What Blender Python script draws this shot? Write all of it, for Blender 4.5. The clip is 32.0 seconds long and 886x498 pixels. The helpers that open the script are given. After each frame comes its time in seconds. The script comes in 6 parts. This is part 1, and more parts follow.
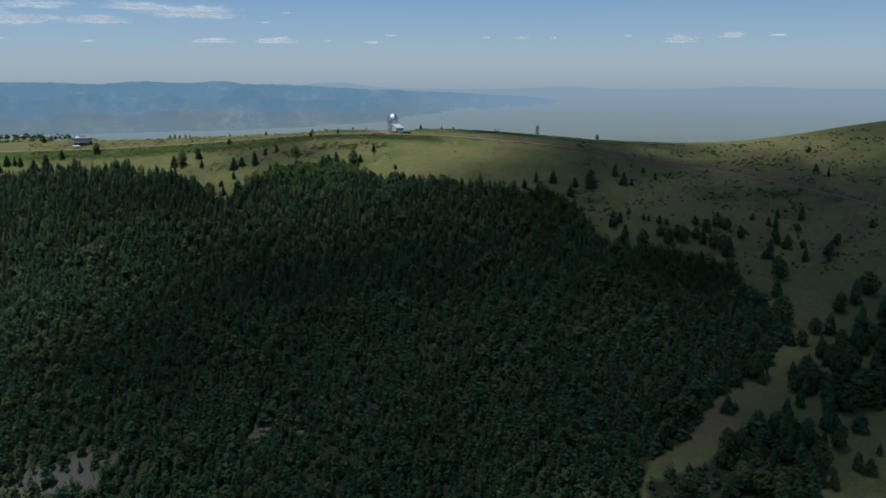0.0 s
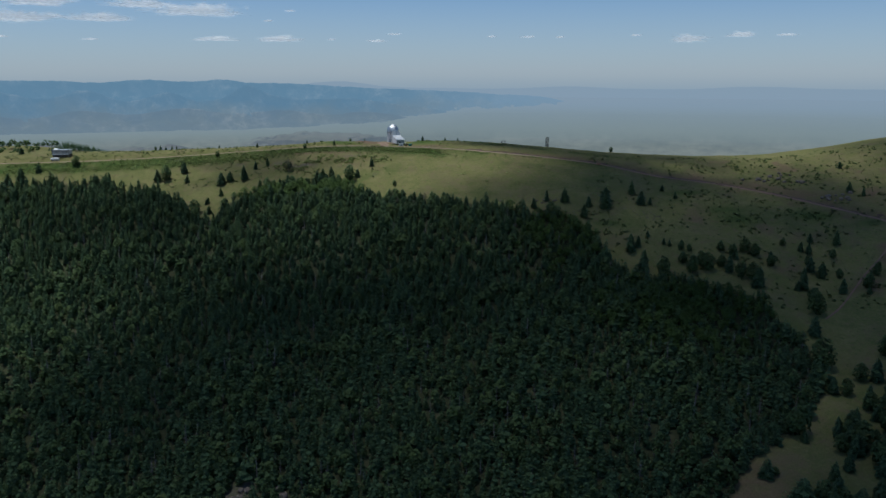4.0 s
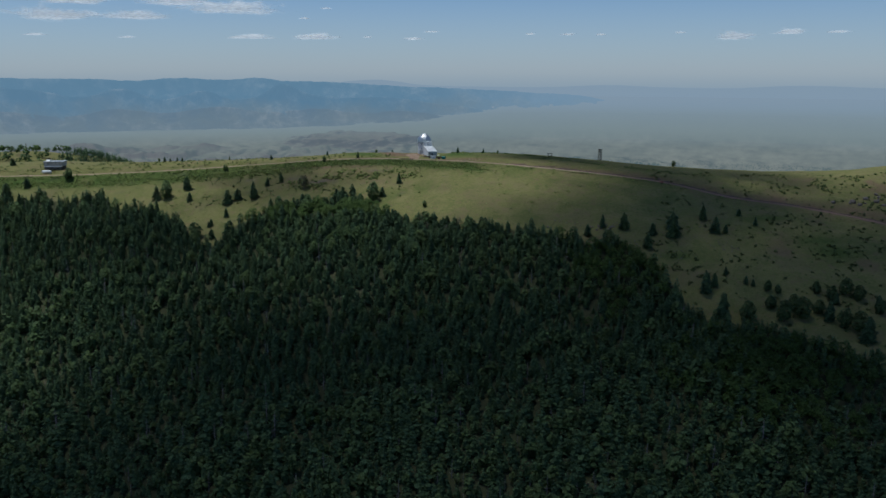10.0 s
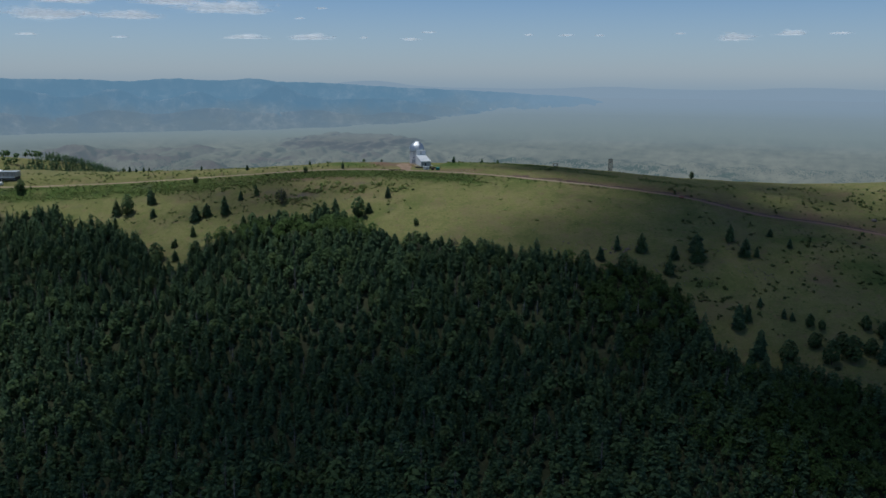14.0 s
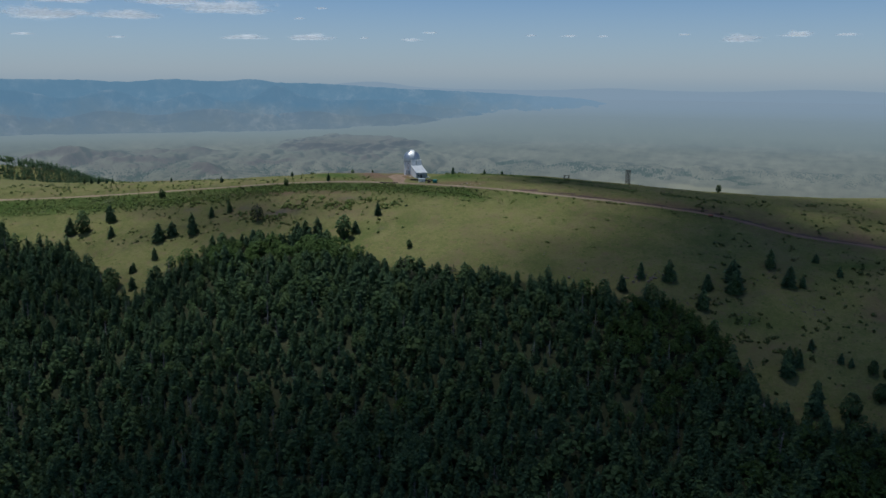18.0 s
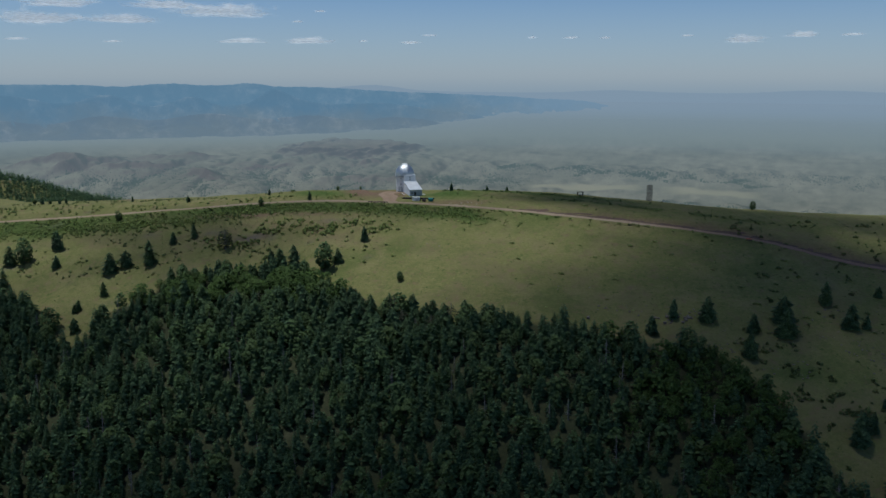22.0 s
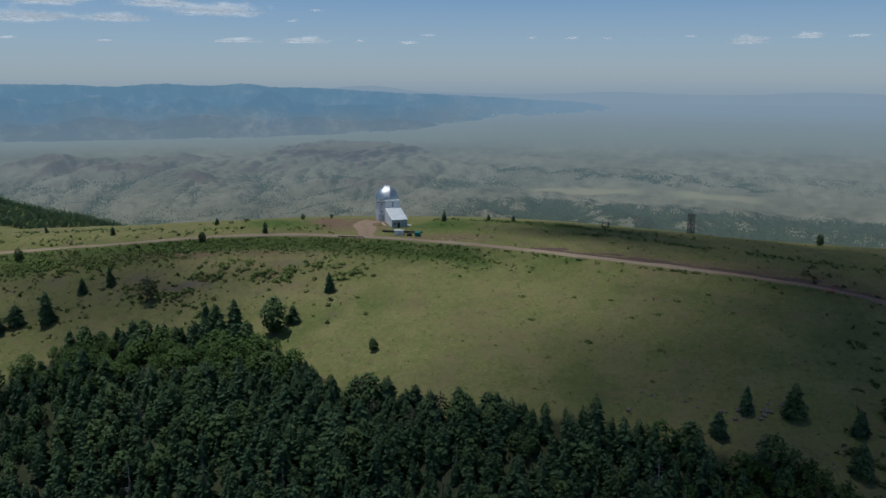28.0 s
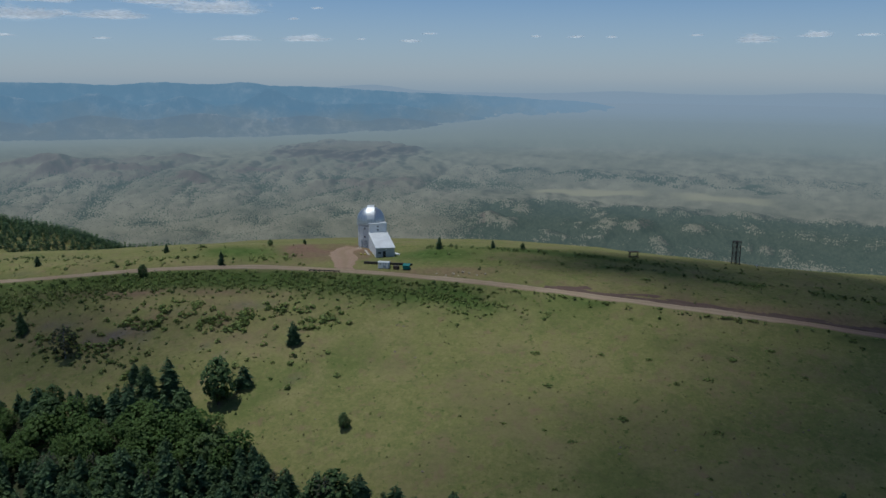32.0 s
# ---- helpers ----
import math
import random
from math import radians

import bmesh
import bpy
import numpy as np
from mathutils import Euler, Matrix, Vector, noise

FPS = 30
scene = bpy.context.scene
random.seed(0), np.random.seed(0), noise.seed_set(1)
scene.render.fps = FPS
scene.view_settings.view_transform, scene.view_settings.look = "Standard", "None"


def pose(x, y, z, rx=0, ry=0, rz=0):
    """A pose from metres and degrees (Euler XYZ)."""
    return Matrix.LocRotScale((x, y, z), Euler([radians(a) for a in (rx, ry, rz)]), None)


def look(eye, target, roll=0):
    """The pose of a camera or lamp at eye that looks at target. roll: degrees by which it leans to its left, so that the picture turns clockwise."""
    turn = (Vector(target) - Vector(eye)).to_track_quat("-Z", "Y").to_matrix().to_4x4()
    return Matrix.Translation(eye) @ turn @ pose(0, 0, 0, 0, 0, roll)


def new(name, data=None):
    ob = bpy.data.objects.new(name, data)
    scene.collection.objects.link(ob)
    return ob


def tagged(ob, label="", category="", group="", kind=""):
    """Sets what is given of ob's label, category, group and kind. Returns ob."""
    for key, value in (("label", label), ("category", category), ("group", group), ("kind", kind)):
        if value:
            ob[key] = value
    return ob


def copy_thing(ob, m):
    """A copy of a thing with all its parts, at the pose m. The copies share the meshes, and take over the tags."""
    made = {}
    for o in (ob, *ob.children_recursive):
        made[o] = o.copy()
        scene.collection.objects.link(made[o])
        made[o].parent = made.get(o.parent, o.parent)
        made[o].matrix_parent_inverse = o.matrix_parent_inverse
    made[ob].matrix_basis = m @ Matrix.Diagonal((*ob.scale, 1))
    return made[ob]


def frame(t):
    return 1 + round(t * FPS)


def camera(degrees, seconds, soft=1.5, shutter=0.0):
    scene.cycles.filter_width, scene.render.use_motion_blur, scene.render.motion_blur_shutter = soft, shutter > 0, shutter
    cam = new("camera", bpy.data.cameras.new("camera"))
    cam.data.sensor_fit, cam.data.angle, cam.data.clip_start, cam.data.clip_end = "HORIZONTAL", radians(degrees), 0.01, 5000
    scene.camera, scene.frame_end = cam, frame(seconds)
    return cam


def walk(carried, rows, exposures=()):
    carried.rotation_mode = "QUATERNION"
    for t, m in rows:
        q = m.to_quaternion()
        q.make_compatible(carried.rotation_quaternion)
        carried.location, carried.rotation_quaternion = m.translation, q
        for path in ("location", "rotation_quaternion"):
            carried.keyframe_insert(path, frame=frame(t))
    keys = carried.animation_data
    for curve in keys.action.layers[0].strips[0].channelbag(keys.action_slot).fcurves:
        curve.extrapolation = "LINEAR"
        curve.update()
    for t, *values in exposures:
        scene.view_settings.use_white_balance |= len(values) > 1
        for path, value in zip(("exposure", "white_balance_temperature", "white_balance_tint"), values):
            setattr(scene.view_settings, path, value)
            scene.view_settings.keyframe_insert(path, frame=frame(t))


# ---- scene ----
cam = camera(56.5, 32.0)
METRES, EYE, TILT, LEAN, TURN = 440.0, 47.0, -11.7, 0.0, 0.0
ROWS = [
    (0.0, 0.0, 0.0, 0.0, 0.0, 0.0, -0.0),
    (0.5, 0.0005, 0.0111, 0.0048, -0.03, -0.02, -0.03),
    (1.0, 0.0011, 0.0217, 0.0095, -0.06, -0.03, -0.04),
    (1.5, 0.0014, 0.0337, 0.0146, -0.11, -0.08, -0.04),
    (2.0, 0.0019, 0.0463, 0.0201, -0.13, -0.11, -0.1),
    (2.5, 0.0023, 0.0593, 0.0253, -0.13, -0.11, -0.09),
    (3.0, 0.0025, 0.0725, 0.0304, -0.11, -0.13, -0.08),
    (3.5, 0.0026, 0.086, 0.0354, 0.0, -0.15, -0.11),
    (5.5, 0.0013, 0.1427, 0.0538, 1.96, -0.22, -0.64),
    (6.0, 0.0007, 0.1574, 0.0586, 2.54, -0.26, -0.75),
    (6.5, 0.0001, 0.1723, 0.063, 2.9, -0.27, -0.77),
    (7.0, -0.0001, 0.1869, 0.0665, 2.99, -0.3, -0.73),
    (7.5, -0.0003, 0.2016, 0.0697, 2.94, -0.32, -0.76),
    (8.0, -0.0005, 0.2166, 0.0729, 2.89, -0.32, -0.77),
    (8.5, -0.0008, 0.2316, 0.076, 2.85, -0.33, -0.78),
    (9.0, -0.001, 0.2468, 0.0792, 2.82, -0.33, -0.78),
    (9.5, -0.0012, 0.2621, 0.0824, 2.78, -0.34, -0.79),
    (10.0, -0.0013, 0.2776, 0.0857, 2.76, -0.34, -0.76),
    (10.5, -0.0015, 0.2931, 0.0889, 2.73, -0.35, -0.77),
    (11.0, -0.0017, 0.3086, 0.0923, 2.71, -0.36, -0.76),
    (11.5, -0.0019, 0.3241, 0.0957, 2.69, -0.35, -0.73),
    (12.0, -0.0021, 0.3397, 0.099, 2.67, -0.35, -0.74),
    (12.5, -0.0021, 0.3554, 0.1024, 2.65, -0.34, -0.78),
    (13.0, -0.0024, 0.3711, 0.1058, 2.62, -0.31, -0.8),
    (13.5, -0.0026, 0.3868, 0.1092, 2.61, -0.28, -0.83),
    (14.0, -0.0031, 0.4024, 0.1125, 2.58, -0.27, -0.85),
    (14.5, -0.0033, 0.4181, 0.1158, 2.56, -0.25, -0.89),
    (16.5, -0.0038, 0.4811, 0.129, 2.62, -0.21, -0.98),
    (17.0, -0.0042, 0.4968, 0.1322, 2.62, -0.2, -0.96),
    (17.5, -0.0045, 0.5125, 0.1353, 2.64, -0.19, -0.95),
    (18.0, -0.0049, 0.5283, 0.1386, 2.65, -0.2, -0.98),
    (18.5, -0.0049, 0.5441, 0.1419, 2.69, -0.2, -0.93),
    (19.0, -0.0051, 0.5599, 0.1453, 2.71, -0.2, -0.9),
    (19.5, -0.0053, 0.5757, 0.1487, 2.72, -0.18, -0.88),
    (20.0, -0.0056, 0.5916, 0.1523, 2.74, -0.14, -0.86),
    (20.5, -0.0059, 0.6073, 0.1559, 2.74, -0.11, -0.79),
    (21.0, -0.0061, 0.6231, 0.1593, 2.76, -0.07, -0.73),
    (21.5, -0.0062, 0.6388, 0.1627, 2.76, -0.04, -0.69),
    (22.0, -0.0063, 0.6544, 0.166, 2.77, -0.02, -0.65),
    (22.5, -0.0063, 0.6702, 0.1694, 2.78, 0.0, -0.63),
    (23.0, -0.0064, 0.6859, 0.1726, 2.79, 0.02, -0.61),
    (23.5, -0.0065, 0.7016, 0.1759, 2.79, 0.02, -0.63),
    (24.0, -0.0067, 0.7173, 0.1792, 2.78, 0.03, -0.66),
    (24.5, -0.0068, 0.733, 0.1825, 2.78, 0.04, -0.68),
    (25.0, -0.007, 0.7487, 0.1858, 2.78, 0.03, -0.7),
    (25.5, -0.0071, 0.7644, 0.1891, 2.77, 0.05, -0.72),
    (27.5, -0.0084, 0.8268, 0.2025, 2.67, 0.03, -0.83),
    (28.0, -0.0083, 0.8428, 0.206, 2.69, 0.03, -0.81),
    (28.5, -0.0085, 0.8586, 0.2095, 2.68, 0.03, -0.85),
    (29.0, -0.0085, 0.8743, 0.2128, 2.68, 0.03, -0.87),
    (29.5, -0.0086, 0.8902, 0.2161, 2.67, 0.02, -0.89),
    (30.0, -0.0086, 0.9061, 0.2194, 2.67, 0.02, -0.9),
    (30.5, -0.0087, 0.9218, 0.2227, 2.67, -0.04, -0.93),
    (31.0, -0.0088, 0.9377, 0.2259, 2.7, -0.05, -0.95),
    (31.5, -0.009, 0.9541, 0.2292, 2.74, -0.04, -0.94),
    (32.0, -0.0093, 0.9707, 0.2325, 2.83, -0.04, -0.96),
]
EXPOSE, KELVIN, TINT, SKY_STRENGTH, SUN_STRENGTH, HAZE = -0.2, 5900.0, 5.0, 0.082, 2.8, 0.60
AIR, DUST, OZONE, HAZE_NEAR, HAZE_FAR, SHADE_ALPHA, CLOUD_GLOW = 0.9, 0.2, 2.0, 0.10, 0.62, 0.84, 0.5
GRASS_A, GRASS_B, GRASS_DRY = (0.166, 0.172, 0.062), (0.196, 0.190, 0.073), (0.250, 0.224, 0.098)
GRASS_GREEN, GRASS_DARK, SOIL, LUSH = (0.118, 0.145, 0.046), (0.078, 0.088, 0.035), (0.200, 0.128, 0.092), (0.048, 0.086, 0.020)
TREE_SPACING = 3.25
# low clouds: azimuth, elevation in degrees, width and height in metres
CLOUDS = [(-29.2, 3.5, 400, 62), (-24.2, 3.62, 400, 48), (-18.0, 4.2, 660, 62), (-21.5, 4.6, 360, 40), (-28.0, 4.5, 420, 40), (-11.4, 4.45, 80, 9), (-13.0, 3.75, 75, 9), (-16.8, 2.4, 260, 24), (-12.4, 2.42, 280, 30), (-5.2, 2.4, 130, 13),
          (-3.9, 2.9, 110, 8), (-8.5, 2.5, 60, 8), (17.2, 2.45, 220, 44), (20.7, 2.72, 180, 24), (5.8, 2.72, 100, 11), (8.2, 2.7, 70, 10), (3.2, 2.75, 80, 9), (-24.9, 2.3, 110, 9), (23.6, 2.7, 130, 10), (13.6, 2.8, 80, 9), (-30.5, 2.35, 140, 10)]
# clouds overhead: where the middle of their shadow falls (x, y), half widths, turn, thickness, softness of the rim
SHADES = [(-170, 440, 90, 60, 0, 0.35, 0.85), (48, 694, 60, 36, -8, 0.55, 0.95), (165, 335, 110, 70, -20, 0.6, 0.85), (265, 490, 210, 270, 20, 1, 0.85), (112, 622, 118, 85, 15, 1.0, 0.9), (122, 642, 72, 55, 0, 0.55, 0.95), (118, 548, 120, 70, 0, 0.75, 0.95), (125, 495, 75, 60, 0, 0.6, 0.85), (35, 405, 330, 190, 0, 0.66, 0.55), (-90, 500, 130, 55, 0, 0.45, 0.85), (60, 610, 120, 60, 8, 0.25, 0.95), (22, 700, 48, 22, -6, 0.35, 0.95),
          (-205, 585, 110, 45, 0, 0.4, 0.85), (250, 590, 130, 85, 0, 0.55, 0.85), (140, 692, 110, 50, 0, 0.75, 0.85), (14, 598, 52, 32, 0, 0.15, 0.85), (-138, 648, 75, 42, 5, 0.55, 0.85), (350, 690, 90, 60, 20, 0.6, 0.85), (42, 694, 50, 22, -8, 0.5, 0.85), (-90, 680, 80, 16, 0, 0.3, 0.85), (80, 703, 80, 28, -6, 0.5, 0.85), (-30, 672, 50, 12, 0, 0.25, 0.85)]
SUN = Vector((-0.22, 0.02, 0.975)).normalized()   # towards the sun
walk(cam, [(t, pose(0, 0, EYE, TILT, LEAN, TURN) @ pose(METRES * x, METRES * y, METRES * z, 90 + pitch, roll, yaw)) for t, x, y, z, yaw, pitch, roll in ROWS],
     exposures=[(0.0, EXPOSE + 0.15, KELVIN, TINT), (6.0, EXPOSE + 0.10, KELVIN, TINT), (14.0, EXPOSE + 0.02, KELVIN, TINT), (32.0, EXPOSE, KELVIN, TINT)])

# ---- light ----
world = bpy.data.worlds.new("sky")
scene.world = world
world.use_nodes = True
wn, wl = world.node_tree.nodes, world.node_tree.links
sky = wn.new("ShaderNodeTexSky")
sky.sky_type, sky.sun_disc = "NISHITA", False
sky.sun_elevation = math.asin(SUN.z)
sky.sun_rotation = math.atan2(SUN.x, SUN.y)
sky.altitude, sky.air_density, sky.dust_density, sky.ozone_density = 3200, AIR, DUST, OZONE
wl.new(sky.outputs[0], wn["Background"].inputs[0])
wn["Background"].inputs[1].default_value = SKY_STRENGTH

sun = new("sun", bpy.data.lights.new("sun", "SUN"))
sun.data.energy, sun.data.angle, sun.data.color = SUN_STRENGTH, radians(0.55), (1.0, 0.95, 0.87)
sun.matrix_world = look(SUN * 1500, (0, 0, 0))


# ---- materials ----
class Mat:
    """A short way to write node materials."""

    def __init__(self, name, roughness=0.85, metallic=0.0, specular=0.2):
        self.m = bpy.data.materials.new(name)
        self.m.use_nodes = True
        self.n, self.l = self.m.node_tree.nodes, self.m.node_tree.links
        self.b = self.n["Principled BSDF"]
        self.b.inputs["Roughness"].default_value = roughness
        self.b.inputs["Metallic"].default_value = metallic
        self.b.inputs["Specular IOR Level"].default_value = specular
        self.pos = self.n.new("ShaderNodeTexCoord").outputs["Object"]

    def noise(self, scale, detail=4.0, rough=0.6, stretch=None, coords=None):
        node = self.n.new("ShaderNodeTexNoise")
        node.inputs["Scale"].default_value, node.inputs["Detail"].default_value = scale, detail
        node.inputs["Roughness"].default_value = rough
        src = coords or self.pos
        if stretch:
            mp = self.n.new("ShaderNodeMapping")
            mp.inputs["Scale"].default_value = stretch
            self.l.new(src, mp.inputs[0])
            src = mp.outputs[0]
        self.l.new(src, node.inputs["Vector"])
        return node.outputs["Fac"]

    def ramp(self, fac, lo, hi, a=0.0, b=1.0):
        node = self.n.new("ShaderNodeMapRange")
        node.clamp = True
        for k, v in zip(("From Min", "From Max", "To Min", "To Max"), (lo, hi, a, b)):
            node.inputs[k].default_value = v
        self.l.new(fac, node.inputs["Value"])
        return node.outputs[0]

    def mix(self, fac, a, b):
        node = self.n.new("ShaderNodeMix")
        node.data_type = "RGBA"
        for sock, v in ((node.inputs[0], fac), (node.inputs[6], a), (node.inputs[7], b)):
            if isinstance(v, bpy.types.NodeSocket):
                self.l.new(v, sock)
            elif isinstance(v, (int, float)):
                sock.default_value = v
            else:
                sock.default_value = (*v, 1)
        return node.outputs[2]

    def math(self, op, a, b=0.0):
        node = self.n.new("ShaderNodeMath")
        node.operation = op
        for sock, v in zip(node.inputs, (a, b)):
            if isinstance(v, bpy.types.NodeSocket):
                self.l.new(v, sock)
            else:
                sock.default_value = v
        return node.outputs[0]

    def attr(self, name):
        node = self.n.new("ShaderNodeAttribute")
        node.attribute_name = name
        return node.outputs["Fac"]

    def rand(self):
        return self.n.new("ShaderNodeObjectInfo").outputs["Random"]

    def island(self):
        return self.n.new("ShaderNodeNewGeometry").outputs["Random Per Island"]

    def color(self, c):
        if isinstance(c, bpy.types.NodeSocket):
            self.l.new(c, self.b.inputs["Base Color"])
        else:
            self.b.inputs["Base Color"].default_value = (*c, 1)
        return self

    def bump(self, height, strength=0.4, distance=0.05):
        node = self.n.new("ShaderNodeBump")
        node.inputs["Strength"].default_value, node.inputs["Distance"].default_value = strength, distance
        self.l.new(height, node.inputs["Height"])
        self.l.new(node.outputs[0], self.b.inputs["Normal"])
        return self


def plain(name, c, c2=None, scale=3.0, roughness=0.7, metallic=0.0, bump=0.0):
    """Paint, wood or metal with stains at two scales."""
    m = Mat(name, roughness, metallic)
    c2 = c2 or tuple(v * 0.75 for v in c)
    n = m.noise(scale, 5)
    fine = m.noise(scale * 9, 3)
    m.color(m.mix(m.ramp(fine, 0.3, 0.75, 0, 0.35), m.mix(m.ramp(n, 0.35, 0.7), c, c2), c2))
    if bump:
        m.bump(fine, 0.5, bump)
    return m.m


def foliage(name, dark, light, warm):
    """Needles or leaves: each tree has its own tint, each bough its own shade."""
    m = Mat(name, 0.65, 0.0, 0.28)
    tree = m.math("FRACT", m.math("ADD", m.attr("tint"), m.rand()))
    c = m.mix(m.ramp(m.island(), 0, 1), dark, light)
    c = m.mix(m.ramp(tree, 0.45, 1.0, 0.0, 0.7), c, warm)
    c = m.mix(m.ramp(m.math("FRACT", m.math("MULTIPLY", tree, 7.3)), 0, 1, 0, 0.5), c, dark)
    # sprays within a bough: lit tips and shaded gaps painted into the colour
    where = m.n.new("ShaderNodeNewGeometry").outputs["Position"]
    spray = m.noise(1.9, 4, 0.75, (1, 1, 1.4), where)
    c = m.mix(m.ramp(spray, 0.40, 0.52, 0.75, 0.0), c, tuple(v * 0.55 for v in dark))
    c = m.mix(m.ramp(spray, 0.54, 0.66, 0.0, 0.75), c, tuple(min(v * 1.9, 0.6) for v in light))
    m.color(c).bump(spray, 0.8, 0.25)
    tl = m.n.new("ShaderNodeBsdfTranslucent")
    m.l.new(c, tl.inputs[0])
    mx = m.n.new("ShaderNodeMixShader")
    mx.inputs[0].default_value = 0.5
    m.l.new(m.b.outputs[0], mx.inputs[1])
    m.l.new(tl.outputs[0], mx.inputs[2])
    m.l.new(mx.outputs[0], m.n["Material Output"].inputs[0])
    return m.m


def ground_material():
    m = Mat("meadow", 0.95, 0.0, 0.05)
    big, mid, fine = m.noise(0.012, 5), m.noise(0.07, 5, 0.65), m.noise(0.9, 4, 0.7)
    streak = m.noise(0.03, 4, 0.6, (1.0, 2.6, 1.0))
    c = m.mix(m.ramp(big, 0.35, 0.65), GRASS_A, GRASS_B)
    c = m.mix(m.ramp(mid, 0.46, 0.66, 0, 0.9), c, GRASS_DRY)
    c = m.mix(m.ramp(streak, 0.55, 0.72, 0, 0.5), c, GRASS_GREEN)
    c = m.mix(m.ramp(m.noise(0.16, 5, 0.7), 0.48, 0.64, 0, 0.60), c, GRASS_GREEN)
    c = m.mix(m.ramp(fine, 0.40, 0.75, 0, 0.35), c, GRASS_DARK)
    c = m.mix(m.ramp(m.noise(1.3, 4, 0.8), 0.50, 0.64, 0, 0.36), c, GRASS_DARK)
    c = m.mix(m.ramp(m.noise(0.6, 5, 0.8), 0.51, 0.64, 0, 0.55), c, GRASS_DRY)
    c = m.mix(m.ramp(m.noise(0.035, 5, 0.7), 0.52, 0.64, 0, 0.55), c, (0.155, 0.135, 0.070))
    c = m.mix(m.ramp(m.noise(0.22, 6, 0.8), 0.53, 0.66, 0, 0.55), c, SOIL)
    c = m.mix(m.ramp(m.noise(0.5, 3, 0.6), 0.63, 0.70, 0, 0.7), c, LUSH)
    c = m.mix(m.math("MULTIPLY", m.attr("lush"), m.ramp(mid, 0.25, 0.6, 0.7, 1.0)), c, m.mix(m.ramp(m.noise(0.35, 4, 0.7), 0.4, 0.6), LUSH, (0.086, 0.126, 0.036)))
    c = m.mix(m.math("MULTIPLY", m.attr("bare"), m.ramp(mid, 0.3, 0.65, 0.3, 1.0)), c, m.mix(m.ramp(fine, 0.4, 0.65), SOIL, (0.140, 0.088, 0.068)))
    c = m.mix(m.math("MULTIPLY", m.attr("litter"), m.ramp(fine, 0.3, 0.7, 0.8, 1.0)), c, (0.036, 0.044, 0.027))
    rubble = m.noise(1.1, 5, 0.85)
    c = m.mix(m.math("MULTIPLY", m.attr("scree"), m.ramp(rubble, 0.35, 0.5, 0.25, 1.0)), c, m.mix(m.ramp(rubble, 0.42, 0.6), (0.075, 0.066, 0.066), (0.165, 0.145, 0.140)))
    return m.color(c).bump(fine, 0.4, 0.2).m


def road_material():
    m = Mat("dirt_road", 0.95, 0.0, 0.05)
    n, f = m.noise(0.12, 5), m.noise(2.5, 4, 0.7)
    c = m.mix(m.ramp(n, 0.35, 0.65), (0.30, 0.225, 0.155), (0.35, 0.28, 0.20))
    c = m.mix(m.attr("red"), c, (0.265, 0.168, 0.130))
    c = m.mix(m.attr("verge"), c, (0.17, 0.14, 0.07))
    c = m.mix(m.ramp(f, 0.4, 0.75, 0, 0.5), c, (0.2, 0.14, 0.1))
    return m.color(c).bump(f, 0.5, 0.1).m


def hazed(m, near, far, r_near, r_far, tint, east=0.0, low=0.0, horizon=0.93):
    """Distance haze painted as emission: the farther from the summit, the more covers the land."""
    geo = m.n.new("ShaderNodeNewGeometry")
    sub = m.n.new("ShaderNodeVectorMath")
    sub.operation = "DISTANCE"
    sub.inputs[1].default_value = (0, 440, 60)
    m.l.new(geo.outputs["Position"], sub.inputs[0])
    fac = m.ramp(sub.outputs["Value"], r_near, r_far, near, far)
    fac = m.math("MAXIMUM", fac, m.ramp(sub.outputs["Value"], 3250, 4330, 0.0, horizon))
    if east:     # thicker painted haze towards the east
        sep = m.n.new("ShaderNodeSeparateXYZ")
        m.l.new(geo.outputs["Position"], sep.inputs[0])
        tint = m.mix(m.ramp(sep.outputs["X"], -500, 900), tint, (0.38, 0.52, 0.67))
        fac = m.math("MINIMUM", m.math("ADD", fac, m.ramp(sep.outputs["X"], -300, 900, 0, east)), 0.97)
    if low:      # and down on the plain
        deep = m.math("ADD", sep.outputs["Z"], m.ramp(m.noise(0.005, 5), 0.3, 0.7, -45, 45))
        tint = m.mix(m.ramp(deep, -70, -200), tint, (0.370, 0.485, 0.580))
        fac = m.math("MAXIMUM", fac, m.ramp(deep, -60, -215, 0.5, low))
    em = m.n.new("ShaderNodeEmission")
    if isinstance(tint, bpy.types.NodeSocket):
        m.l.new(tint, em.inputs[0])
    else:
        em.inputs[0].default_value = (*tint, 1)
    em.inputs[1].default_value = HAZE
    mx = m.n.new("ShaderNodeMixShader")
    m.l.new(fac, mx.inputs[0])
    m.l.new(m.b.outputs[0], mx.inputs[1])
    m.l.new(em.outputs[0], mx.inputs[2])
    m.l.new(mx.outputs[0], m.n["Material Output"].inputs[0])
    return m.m


